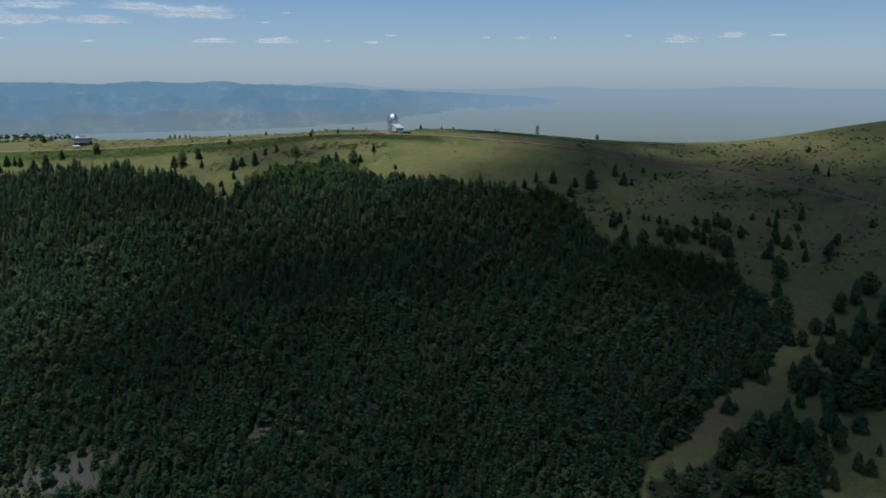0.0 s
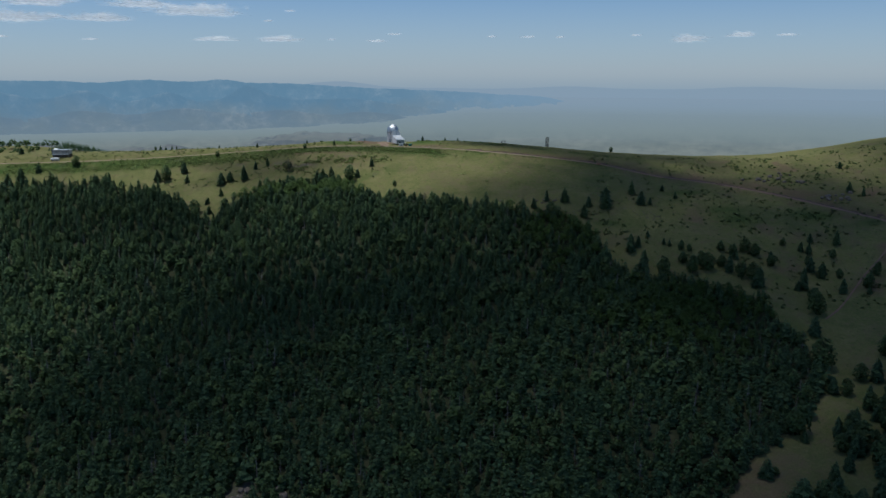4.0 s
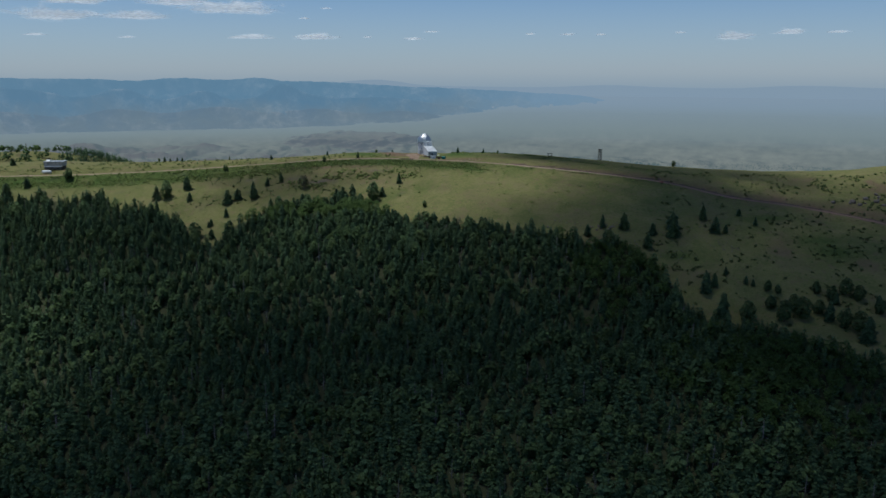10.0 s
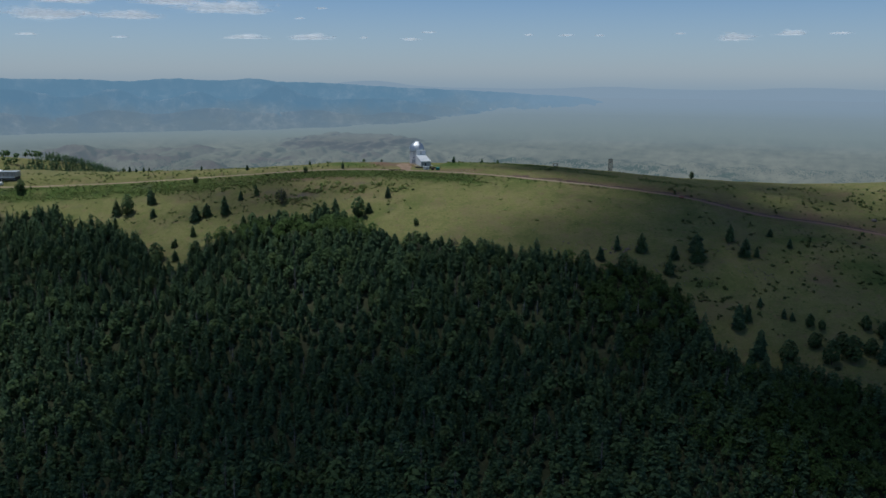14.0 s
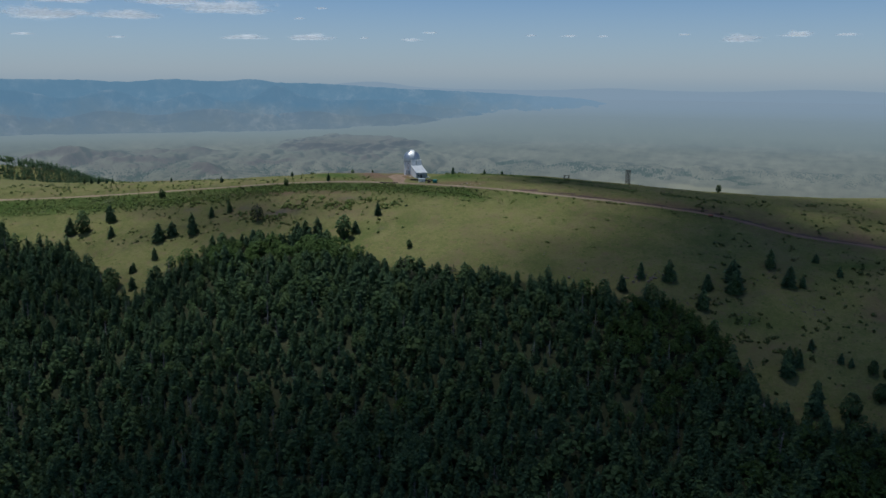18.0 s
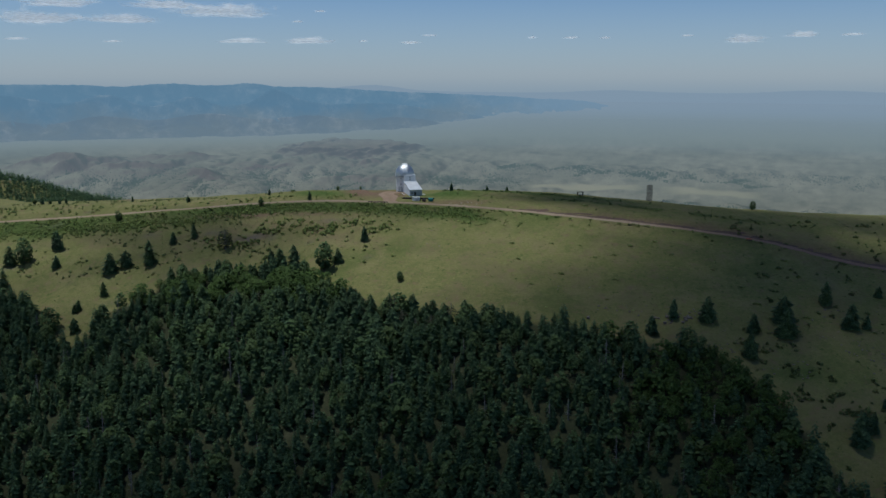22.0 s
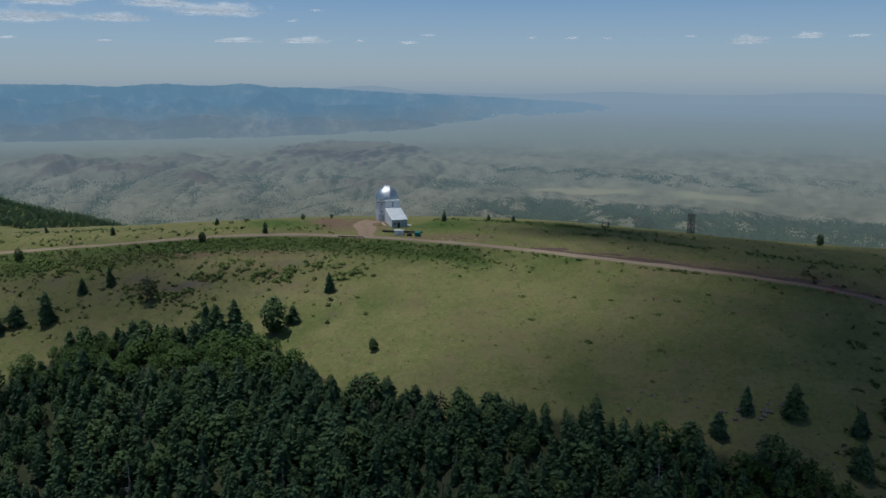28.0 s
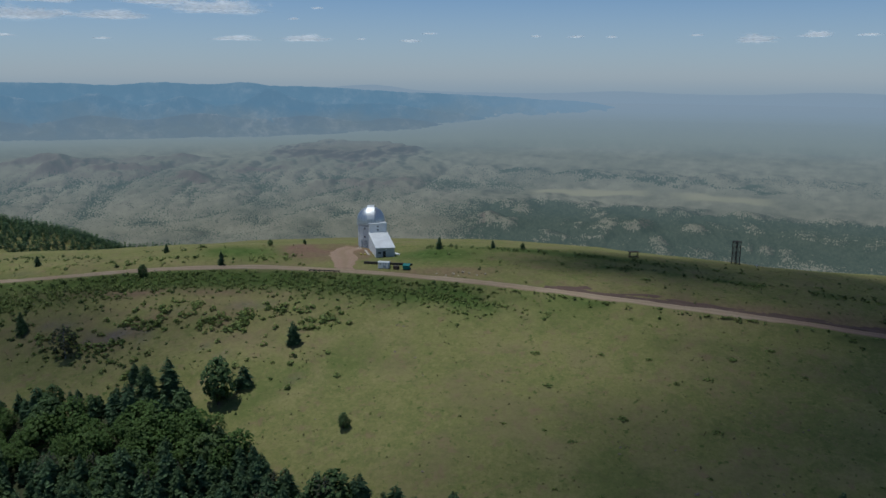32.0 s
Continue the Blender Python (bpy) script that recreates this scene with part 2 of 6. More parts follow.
def valley_material():
    """Tan plain and brown hills, dotted with single bushes that close up to woods in the hollows; relief shade is
    painted in.
    """
    m = Mat("valley", 1.0, 0.0, 0.0)
    plan = m.n.new("ShaderNodeCombineXYZ")
    m.l.new(m.attr("across"), plan.inputs[0])
    m.l.new(m.attr("out"), plan.inputs[1])
    plan = plan.outputs[0]
    big, mid, fine = m.noise(0.0035, 5, 0.6, (1, 0.7, 1), plan), m.noise(0.02, 6, 0.7, (1, 0.4, 1), plan), m.noise(0.09, 3, 0.7, (1, 0.35, 1), plan)
    c = m.mix(m.ramp(big, 0.42, 0.60), (0.245, 0.232, 0.168), (0.182, 0.178, 0.128))
    c = m.mix(m.ramp(mid, 0.43, 0.66, 0, 0.40), c, (0.105, 0.100, 0.078))
    # brown hill and mesa rock; steep slopes also carry painted shade
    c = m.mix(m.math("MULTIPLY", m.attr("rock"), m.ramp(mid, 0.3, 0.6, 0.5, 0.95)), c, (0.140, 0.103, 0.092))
    c = m.mix(m.ramp(m.attr("out"), 3820, 3950, 0, 0.8), c, (0.255, 0.255, 0.180))
    c = m.mix(m.attr("fields"), c, m.mix(m.ramp(big, 0.4, 0.6), (0.295, 0.272, 0.180), (0.262, 0.245, 0.162)))
    # hill shade painted into the base colour
    c = m.mix(m.math("MULTIPLY", m.attr("hill_shade"), m.ramp(fine, 0.3, 0.7, 0.6, 1.0)), c, (0.072, 0.076, 0.060))
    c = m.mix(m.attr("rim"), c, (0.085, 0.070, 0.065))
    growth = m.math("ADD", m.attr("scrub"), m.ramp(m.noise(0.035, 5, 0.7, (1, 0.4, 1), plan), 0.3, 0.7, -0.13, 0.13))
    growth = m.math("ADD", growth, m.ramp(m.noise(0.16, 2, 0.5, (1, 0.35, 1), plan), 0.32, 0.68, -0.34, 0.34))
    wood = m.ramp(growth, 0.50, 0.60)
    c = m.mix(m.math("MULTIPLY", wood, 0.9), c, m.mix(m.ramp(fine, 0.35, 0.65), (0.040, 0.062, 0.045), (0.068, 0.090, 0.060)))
    m.color(c).bump(m.noise(0.03, 5, 0.65, None, plan), 0.3, 5.0)
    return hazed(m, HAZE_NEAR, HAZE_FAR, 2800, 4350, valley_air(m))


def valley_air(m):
    # colour of the haze painted over the valley, bluer far out
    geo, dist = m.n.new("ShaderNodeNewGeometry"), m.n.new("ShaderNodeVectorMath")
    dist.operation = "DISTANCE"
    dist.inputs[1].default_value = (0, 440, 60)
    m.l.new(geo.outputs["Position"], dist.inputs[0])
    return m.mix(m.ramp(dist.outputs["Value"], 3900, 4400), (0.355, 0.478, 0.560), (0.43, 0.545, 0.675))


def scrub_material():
    """Single bushes out in the valley, with the valley's painted haze mixed in."""
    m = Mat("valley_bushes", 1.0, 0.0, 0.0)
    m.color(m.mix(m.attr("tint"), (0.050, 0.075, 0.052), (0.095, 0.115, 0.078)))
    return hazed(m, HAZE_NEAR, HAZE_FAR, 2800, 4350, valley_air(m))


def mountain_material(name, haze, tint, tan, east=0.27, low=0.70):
    """A far slope: dark woods and paler rock and grass, with relief and blue haze painted in."""
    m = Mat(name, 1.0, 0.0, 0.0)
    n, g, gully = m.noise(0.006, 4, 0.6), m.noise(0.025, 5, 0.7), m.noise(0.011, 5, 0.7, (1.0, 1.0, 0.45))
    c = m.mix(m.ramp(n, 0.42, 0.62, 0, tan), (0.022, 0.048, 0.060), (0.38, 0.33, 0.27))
    # dark gully streaks painted for relief that the high sun leaves flat
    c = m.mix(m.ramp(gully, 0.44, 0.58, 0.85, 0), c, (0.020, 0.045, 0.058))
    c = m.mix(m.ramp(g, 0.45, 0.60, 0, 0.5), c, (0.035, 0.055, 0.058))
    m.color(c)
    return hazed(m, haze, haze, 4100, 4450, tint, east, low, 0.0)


def cloud_material(name, alpha, grain, glow=0.0):
    """Cloud: dense in the middle, thin at the rim."""
    m = Mat(name, 1.0, 0.0, 0.0)
    m.color((0.93, 0.93, 0.93))
    tl = m.n.new("ShaderNodeBsdfTranslucent")
    tl.inputs[0].default_value = (0.93, 0.93, 0.93, 1)
    half, tr, mx = m.n.new("ShaderNodeMixShader"), m.n.new("ShaderNodeBsdfTransparent"), m.n.new("ShaderNodeMixShader")
    m.l.new(m.b.outputs[0], half.inputs[1])
    m.l.new(tl.outputs[0], half.inputs[2])
    if glow:     # far off in the backdrop's sky: emission paints the sunlight scattered inside
        m.b.inputs["Emission Color"].default_value, m.b.inputs["Emission Strength"].default_value = (1.0, 0.97, 0.95, 1), glow
    wisps = m.ramp(m.noise(grain, 6, 0.65), 0.30, 0.62, 0.55 if glow else 0.7, 1.0)
    if glow:
        body = m.ramp(m.math("ADD", m.attr("dense"), m.ramp(m.noise(grain, 6, 0.6, (0.6, 1, 1.6)), 0.3, 0.7, -0.62, 0.30)), 0.04, 1.0)
        m.l.new(m.math("MULTIPLY", body, alpha), mx.inputs[0])
    else:
        thin = m.math("SUBTRACT", 1.0, m.math("MULTIPLY", m.math("MULTIPLY", m.attr("dense"), wisps), alpha))
        m.l.new(m.math("SUBTRACT", 1.0, m.math("MULTIPLY", thin, thin)), mx.inputs[0])
    m.l.new(tr.outputs[0], mx.inputs[1])
    m.l.new(half.outputs[0], mx.inputs[2])
    m.l.new(mx.outputs[0], m.n["Material Output"].inputs[0])
    return m.m


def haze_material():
    """Haze painted as a glow over the horizon, thinning upwards."""
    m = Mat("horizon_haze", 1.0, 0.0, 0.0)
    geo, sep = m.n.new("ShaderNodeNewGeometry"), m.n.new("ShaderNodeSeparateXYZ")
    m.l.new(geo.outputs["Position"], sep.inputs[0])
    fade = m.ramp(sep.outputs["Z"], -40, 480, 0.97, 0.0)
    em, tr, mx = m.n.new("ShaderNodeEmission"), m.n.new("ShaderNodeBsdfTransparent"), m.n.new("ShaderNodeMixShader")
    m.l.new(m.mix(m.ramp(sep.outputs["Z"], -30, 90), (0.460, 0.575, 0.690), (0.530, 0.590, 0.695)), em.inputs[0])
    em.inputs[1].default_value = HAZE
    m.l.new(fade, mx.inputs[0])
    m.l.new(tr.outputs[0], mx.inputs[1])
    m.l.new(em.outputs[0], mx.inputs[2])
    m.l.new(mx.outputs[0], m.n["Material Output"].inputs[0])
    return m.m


M_HAZE = haze_material()
M_GROUND, M_ROAD, M_VALLEY = ground_material(), road_material(), valley_material()
M_VALLEY_BUSH = scrub_material()
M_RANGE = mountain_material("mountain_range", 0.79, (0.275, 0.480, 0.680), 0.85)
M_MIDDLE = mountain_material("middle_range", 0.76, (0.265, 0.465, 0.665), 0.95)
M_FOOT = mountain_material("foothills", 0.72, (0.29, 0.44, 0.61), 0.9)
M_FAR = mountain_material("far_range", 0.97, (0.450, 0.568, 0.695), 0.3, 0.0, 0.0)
M_CLOUD, M_SHADE = cloud_material("cloud", 0.60, 0.020, CLOUD_GLOW), cloud_material("cloud_deck", SHADE_ALPHA, 0.01)
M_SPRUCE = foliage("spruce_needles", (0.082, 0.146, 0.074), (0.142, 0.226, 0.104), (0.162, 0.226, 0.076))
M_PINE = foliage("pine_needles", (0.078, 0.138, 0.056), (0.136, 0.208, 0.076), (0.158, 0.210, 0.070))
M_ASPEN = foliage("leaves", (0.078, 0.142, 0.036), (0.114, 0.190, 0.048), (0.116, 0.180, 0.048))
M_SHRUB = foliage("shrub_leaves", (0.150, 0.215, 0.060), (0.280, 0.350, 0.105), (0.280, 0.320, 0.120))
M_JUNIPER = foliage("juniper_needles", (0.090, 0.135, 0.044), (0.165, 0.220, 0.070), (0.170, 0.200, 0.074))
M_DEAD = plain("dead_wood", (0.26, 0.24, 0.22), (0.15, 0.14, 0.13), 4)
M_BARK = plain("bark", (0.12, 0.09, 0.07), (0.07, 0.055, 0.045), 5, 0.9)
M_STONE = plain("stone", (0.24, 0.20, 0.165), (0.15, 0.125, 0.105), 0.8, 0.9, 0, 0.05)


# ---- mesh helpers ----
def mesh_from(name, verts, tris, material, smooth=False, attrs=None, normals=None):
    """A mesh out of arrays of corners and triangles or quads, all made by the code above it."""
    verts, tris = np.asarray(verts, np.float32), np.asarray(tris, np.int32)
    me = bpy.data.meshes.new(name)
    k = tris.shape[1]
    me.vertices.add(len(verts))
    me.vertices.foreach_set("co", verts.ravel())
    me.loops.add(tris.size)
    me.loops.foreach_set("vertex_index", tris.ravel())
    me.polygons.add(len(tris))
    me.polygons.foreach_set("loop_start", np.arange(0, tris.size, k, dtype=np.int32))
    me.polygons.foreach_set("use_smooth", np.full(len(tris), smooth))
    for key, vals in (attrs or {}).items():
        a = me.attributes.new(key, "FLOAT", "POINT")
        a.data.foreach_set("value", np.asarray(vals, np.float32))
    me.update(calc_edges=True)
    if normals is not None:      # leaves shade softly, as the crown that they make up
        me.normals_split_custom_set_from_vertices(np.asarray(normals, np.float32))
    if material:
        me.materials.append(material)
    return me


def bm_mesh(name, bm, material, smooth=False):
    me = bpy.data.meshes.new(name)
    for f in bm.faces:
        f.smooth = smooth
    bm.to_mesh(me)
    bm.free()
    if material:
        me.materials.append(material)
    return me


def part(name, me, parent, label="", at=None):
    """Links a mesh as one part under a thing or under a part."""
    ob = new(name, me)
    ob.parent = parent
    if at is not None:
        ob.matrix_basis = at
    return tagged(ob, label) if label else ob


def thing(name, m, label, category, group="", me=None, kind=""):
    ob = new(name, me)
    ob.matrix_basis = m
    return tagged(ob, label, category, group, kind)


def box(name, sx, sy, sz, material, bevel=0.03, at=None, bm=None):
    """A bevelled box that stands on z = 0 unless moved."""
    own = bm is None
    bm = bm or bmesh.new()
    made = bmesh.ops.create_cube(bm, size=1.0, matrix=(at or Matrix()) @ Matrix.Translation((0, 0, sz / 2)) @ Matrix.Diagonal((sx, sy, sz, 1)))
    if bevel:
        edges = list({e for v in made["verts"] for e in v.link_edges})
        bmesh.ops.bevel(bm, geom=edges, offset=bevel, segments=1, affect="EDGES")
    return bm_mesh(name, bm, material) if own else bm


def bar(bm, a, b, width):
    """A square bar from a to b in a bmesh."""
    a, b = Vector(a), Vector(b)
    d = b - a
    q = d.to_track_quat("Z", "Y").to_matrix().to_4x4()
    bmesh.ops.create_cube(bm, size=1.0, matrix=Matrix.Translation((a + b) / 2) @ q @ Matrix.Diagonal((width, width, d.length, 1)))


def bar_mesh(name, a, b, width, material):
    bm = bmesh.new()
    bar(bm, a, b, width)
    return bm_mesh(name, bm, material)


# ---- the lie of the land ----

def smooth_interp(v, xs, ys):
    xs, ys = np.array(xs, float), np.array(ys, float)
    m = np.gradient(ys, xs)
    v = np.clip(v, xs[0], xs[-1])
    i = np.clip(np.searchsorted(xs, v) - 1, 0, len(xs) - 2)
    d = xs[i + 1] - xs[i]
    t = (v - xs[i]) / d
    return ((1 + 2 * t) * (1 - t) ** 2 * ys[i] + t * (1 - t) ** 2 * d * m[i]
            + t * t * (3 - 2 * t) * ys[i + 1] + t * t * (t - 1) * d * m[i + 1])
CREST_X = (-900, -420, -300, -240, -150, -90, -45, 0, 45, 80, 130, 220, 260, 300, 350, 430, 900)
CREST_Z = (-40, -9, -5, -2.4, 0.8, 2.4, 2.8, 3.4, 2.4, 0.0, -4, -6.8, -5.2, -0.5, 7.5, 18, 40)
SLOPE_S = (0, 15, 30, 58, 85, 110, 155, 184, 221, 332, 440, 590, 890)
SLOPE_Z = (0, -0.4, -2.4, -11.2, -20.4, -29.5, -49, -63, -74, -110, -140, -176, -190)
BACK_S = (0, 15, 40, 80, 150, 300, 600, 900)
BACK_Z = (0, -0.7, -4.5, -15, -45, -125, -300, -430)
SPUR_X = (-900, -600, -520, -450, -390, -345, -267, -205, -150, 0)
SPUR_Z = (-45, -26, -21, -27, -42, -50, -62, -74, -105, -160)


def base(x, y):
    z0 = smooth_interp(x, CREST_X, CREST_Z)
    s = 703.0 - y
    side = smooth_interp(x, (-400, -150, 0, 120, 400), (1.16, 1.12, 1.0, 0.84, 0.86))
    dn = smooth_interp(s, SLOPE_S, SLOPE_Z) * (1 + (side - 1) * np.exp(-np.maximum(s - 90, 0) / 120))
    easy = smooth_interp(x, (-400, -310, -250, -200, -150, -95, -40, 40, 90, 130, 400), (0.42, 0.5, 1.5, 1.75, 1.4, 0.75, 0.62, 0.9, 1.4, 1.2, 1.0))
    bk = smooth_interp(-s, BACK_S, BACK_Z) * (easy + (1 - easy) * np.clip((-s - 320) / 300, 0, 1))
    z = z0 * np.exp(-np.maximum(s - 60, 0) / 220) + np.where(s > 0, dn, bk)
    # a low swell along the top beside the observatory
    z = z + np.interp(x, (-330, -240, -170, -125, -95, -60, 0, 40, 75), (0, -1.7, -1.6, -0.4, 1.5, 1.9, 1.3, 0.5, 0)) * np.exp(-((s + 8) / 13) ** 2)
    z = z + 0.10 * np.clip(x, -400, 400) * np.clip(s / 332, 0, 1.2) ** 1.5
    # wooded spur behind the crest on the west side
    k = np.exp(-((y - 1020) / 95) ** 2) * np.clip(-x / 120, 0, 1)
    return z + (smooth_interp(x, SPUR_X, SPUR_Z) - z) * k


ROAD = [(-600, 660), (-420, 668), (-357, 671), (-305, 670), (-250, 668), (-194, 671), (-165, 675), (-137, 679), (-108, 685.5), (-79, 688), (-48, 685.5), (-21, 679.3), (11, 672),
        (39, 666), (66, 663), (94, 660), (112, 657), (127, 652), (142, 642), (158, 634), (180, 630), (216, 609), (248, 584), (277, 560), (294, 543), (330, 505)]
TRAIL = [(284, 552), (264, 530), (247, 515), (228, 492), (212, 474), (199, 462)]
DRIVE = [(-46.5, 684), (-47.5, 690), (-48.5, 697), (-50.5, 703), (-52, 709), (-51, 714), (-49, 717)]
FOREST = [(-185, 282), (-345, 575), (-362, 635), (-311, 628), (-301, 634), (-289, 646), (-269, 634), (-247, 642), (-224, 618), (-214, 624), (-202, 621), (-188, 608),
          (-178, 599), (-160, 583), (-152, 588), (-150, 597), (-146, 605), (-138, 611), (-129, 622), (-116, 624), (-99, 624), (-83, 622), (-70, 618), (-56, 608),
          (-51, 602), (-40, 597), (-20, 592), (-2, 588), (24, 586), (41, 581), (61, 575), (72, 576), (83, 565), (93, 548), (98, 530), (105, 514),
          (130, 508), (147, 491), (170, 478), (173, 460), (179, 440), (176, 405), (163, 388), (144, 372), (127, 361), (117, 348), (106, 335), (86, 322),
          (60, 260)]
COPSE = [(70, 270), (84, 310), (110, 318), (131, 335), (148, 340), (153, 331), (144, 317), (123, 296), (100, 262)]


def resample(pts, step):
    p = np.array(pts, float)
    for _ in range(2):     # round the corners
        q = np.empty((2 * len(p) - 2, 2))
        q[0::2], q[1::2] = 0.75 * p[:-1] + 0.25 * p[1:], 0.25 * p[:-1] + 0.75 * p[1:]
        p = np.vstack([p[:1], q, p[-1:]])
    d = np.concatenate([[0], np.cumsum(np.hypot(*np.diff(p, axis=0).T))])
    s = np.linspace(0, d[-1], int(d[-1] / step) + 1)
    return np.column_stack([np.interp(s, d, p[:, 0]), np.interp(s, d, p[:, 1])])


ROAD_P, TRAIL_P, DRIVE_P = resample(ROAD, 3.0), resample(TRAIL, 3.0), resample(DRIVE, 2.0)


def to_line(x, y, line):
    """Distance from each place to a line, and the number of its nearest point."""
    x, y = np.ravel(x), np.ravel(y)
    best, idx = np.full(len(x), 1e9), np.zeros(len(x), int)
    for k in range(0, len(x), 20000):
        d = np.hypot(x[k:k + 20000, None] - line[None, :, 0], y[k:k + 20000, None] - line[None, :, 1])
        idx[k:k + 20000] = d.argmin(1)
        best[k:k + 20000] = d.min(1)
    return best, idx


def bench(line, width):
    z = base(line[:, 0], line[:, 1])
    k = np.ones(9) / 9
    return np.convolve(np.pad(z, 4, mode="edge"), k, "valid")


ROAD_Z = bench(ROAD_P, 9)
PAD_Z = 2.7


def inside(x, y, poly):
    x, y = np.ravel(x), np.ravel(y)
    hit = np.zeros(len(x), bool)
    p = np.array(poly, float)
    for (x0, y0), (x1, y1) in zip(p, np.roll(p, -1, axis=0)):
        if y0 != y1:
            hit ^= ((y0 > y) != (y1 > y)) & (x < x0 + (y - y0) / (y1 - y0) * (x1 - x0))
    return hit


def waves(x, y, size, seed, octaves=3):
    """Smooth uneven relief of about one unit."""
    rng = np.random.RandomState(seed)
    z = np.zeros(np.shape(x))
    for o in range(octaves):
        for _ in range(7):
            a, ph = rng.rand(2) * 6.283
            k = 6.283 / size * 2 ** o * (0.6 + 0.8 * rng.rand())
            z = z + np.sin(k * (x * math.cos(a) + y * math.sin(a)) + ph) / 7 * 0.6 ** o
    return z * 1.6


def height(x, y):
    """The ground's height, with the road's bench, the pad at the dome and small relief."""
    x, y = np.asarray(x, float), np.asarray(y, float)
    shape = np.shape(x)
    x, y = np.atleast_1d(x).ravel(), np.atleast_1d(y).ravel()
    z = base(x, y) + 0.3 * waves(x, y, 45, 3) * np.clip((np.hypot(x + 43, y - 716) - 18) / 30, 0, 1)
    z = z + 2.2 * waves(x, y, 130, 4, 2) * np.clip((640 - y) / 120, 0, 1) + 6 * waves(x, y, 300, 8, 2) * np.clip((y - 800) / 200, 0, 1)
    near = np.hypot(x + 43, y - 713)
    k = np.clip((24 - near) / 12, 0, 1)
    z = z + (PAD_Z - z) * k * k * (3 - 2 * k)
    sel = (y > 480) & (y < 700)
    if sel.any():
        d, i = to_line(x[sel], y[sel], ROAD_P)
        k = np.clip((9.0 - d) / 5.0, 0, 1)
        z[sel] += (ROAD_Z[i] - z[sel]) * k * k * (3 - 2 * k)
    return z.reshape(shape)


def H(x, y):
    return float(height(x, y))


# ---- ground ----
def graded(lo, a, b, hi, step, coarse):
    """Even steps from a to b, growing steps outside."""
    def out(start, end):
        s, v, sign = step, [start], 1 if end > start else -1
        while abs(v[-1] - start) < abs(end - start):
            s = min(s * 1.18, coarse)
            v.append(v[-1] + sign * s)
        return v[1:]
    return np.array(out(a, lo)[::-1] + list(np.arange(a, b + 0.01, step)) + out(b, hi))


def grid_faces(nx, ny):
    i = np.arange(nx * ny).reshape(ny, nx)
    return np.column_stack([i[:-1, :-1].ravel(), i[:-1, 1:].ravel(), i[1:, 1:].ravel(), i[1:, :-1].ravel()])


gx, gy = graded(-2600, -360, 330, 2600, 3.0, 90), graded(-2600, 285, 745, 1700, 3.0, 90)
X, Y = np.meshgrid(gx, gy)
X, Y = X.ravel(), Y.ravel()
droad, iroad = to_line(X, Y, ROAD_P)
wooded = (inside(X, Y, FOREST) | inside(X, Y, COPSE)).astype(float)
below = np.array([Y[k] < ROAD_P[iroad[k], 1] for k in range(len(X))])
lush = np.exp(-((droad - 10) / 6.5) ** 2) * below * np.clip((40 - X) / 60, 0, 1) * np.clip((waves(X, Y, 25, 21) + 1.1), 0.25, 1)
lush = np.maximum(lush, np.exp(-((droad - 5) / 2.2) ** 2) * below * np.clip(0.4 + waves(X, Y, 40, 22), 0, 1) * (X < 150))
lush = np.maximum(lush, np.exp(-((X - 22) / 34) ** 2 - ((Y - 711 + 0.15 * X) / 4) ** 2) * 0.9)
lush = np.maximum(lush, 1.1 * np.exp(-((X - 62) / 52) ** 2 - ((Y - 698 + 0.16 * X) / 2.6) ** 2) * np.clip(0.75 + waves(X, Y, 30, 24), 0, 1))
lush = np.maximum(lush, np.exp(-((X + 20) / 17) ** 2 - ((Y - 703) / 10) ** 2) * 0.75)
lush = np.maximum(lush, np.exp(-((X + 85) / 14) ** 2 - ((Y - 703) / 6) ** 2) * 0.8)
for cx, cy, sx, sy in ((189, 569, 14, 8), (235, 572, 18, 7), (270, 558, 14, 4), (105, 563, 10, 4), (184, 580, 16, 5), (164, 606, 18, 4)):
    lush = np.maximum(lush, 0.6 * np.exp(-((X - cx) / sx) ** 2 - ((Y - cy) / sy) ** 2))
lush = np.clip(1.5 * lush, 0, 1)
lush = np.maximum(lush, np.clip(waves(X, Y, 60, 23) - 0.7, 0, 0.35) * (Y < 650))
bare = np.exp(-((droad - 5) / 3) ** 2) * np.clip((X - 10) / 60, 0.15, 1) * np.where(below, 0.3, 1.0)
bare = np.maximum(bare, np.exp(-((droad - 7) / 5) ** 2) * ~below * np.clip((X - 60) / 80, 0, 1) * np.clip(0.75 + 0.5 * waves(X, Y, 30, 26), 0, 1))
bare = np.maximum(bare, np.exp(-((X + 105) / 48) ** 2 - ((Y - 668.5 - 0.02 * (X + 105)) / 2.6) ** 2) * 0.95)
bare = np.maximum(bare, np.exp(-((X - 230) / 40) ** 2 - ((Y - 622 + 0.6 * (X - 215)) / 9) ** 2))
bare = np.maximum(bare, 0.9 * np.exp(-((droad - 4.2) / 1.9) ** 2) * ~below * np.clip((X - 5) / 50, 0, 1))
bare = np.maximum(bare, 0.8 * np.exp(-((X - 122) / 26) ** 2 - ((Y - 345 - 0.55 * (X - 122)) / 14) ** 2))
bare = np.maximum(bare, 0.6 * np.exp(-((X + 88) / 42) ** 2 - ((Y - 656) / 11) ** 2) * np.clip(0.7 + 0.8 * waves(X, Y, 18, 27), 0, 1))
bare = np.maximum(bare, np.clip((17 - np.hypot((X + 54) * 0.85, (Y - 709) * 1.1)) / 4, 0, 1) * (X < -40))
bare = np.maximum(bare, np.clip((6 - np.hypot((X + 16) * 0.25, (Y - 684.5))) / 4, 0, 0.8) * (Y < 695))
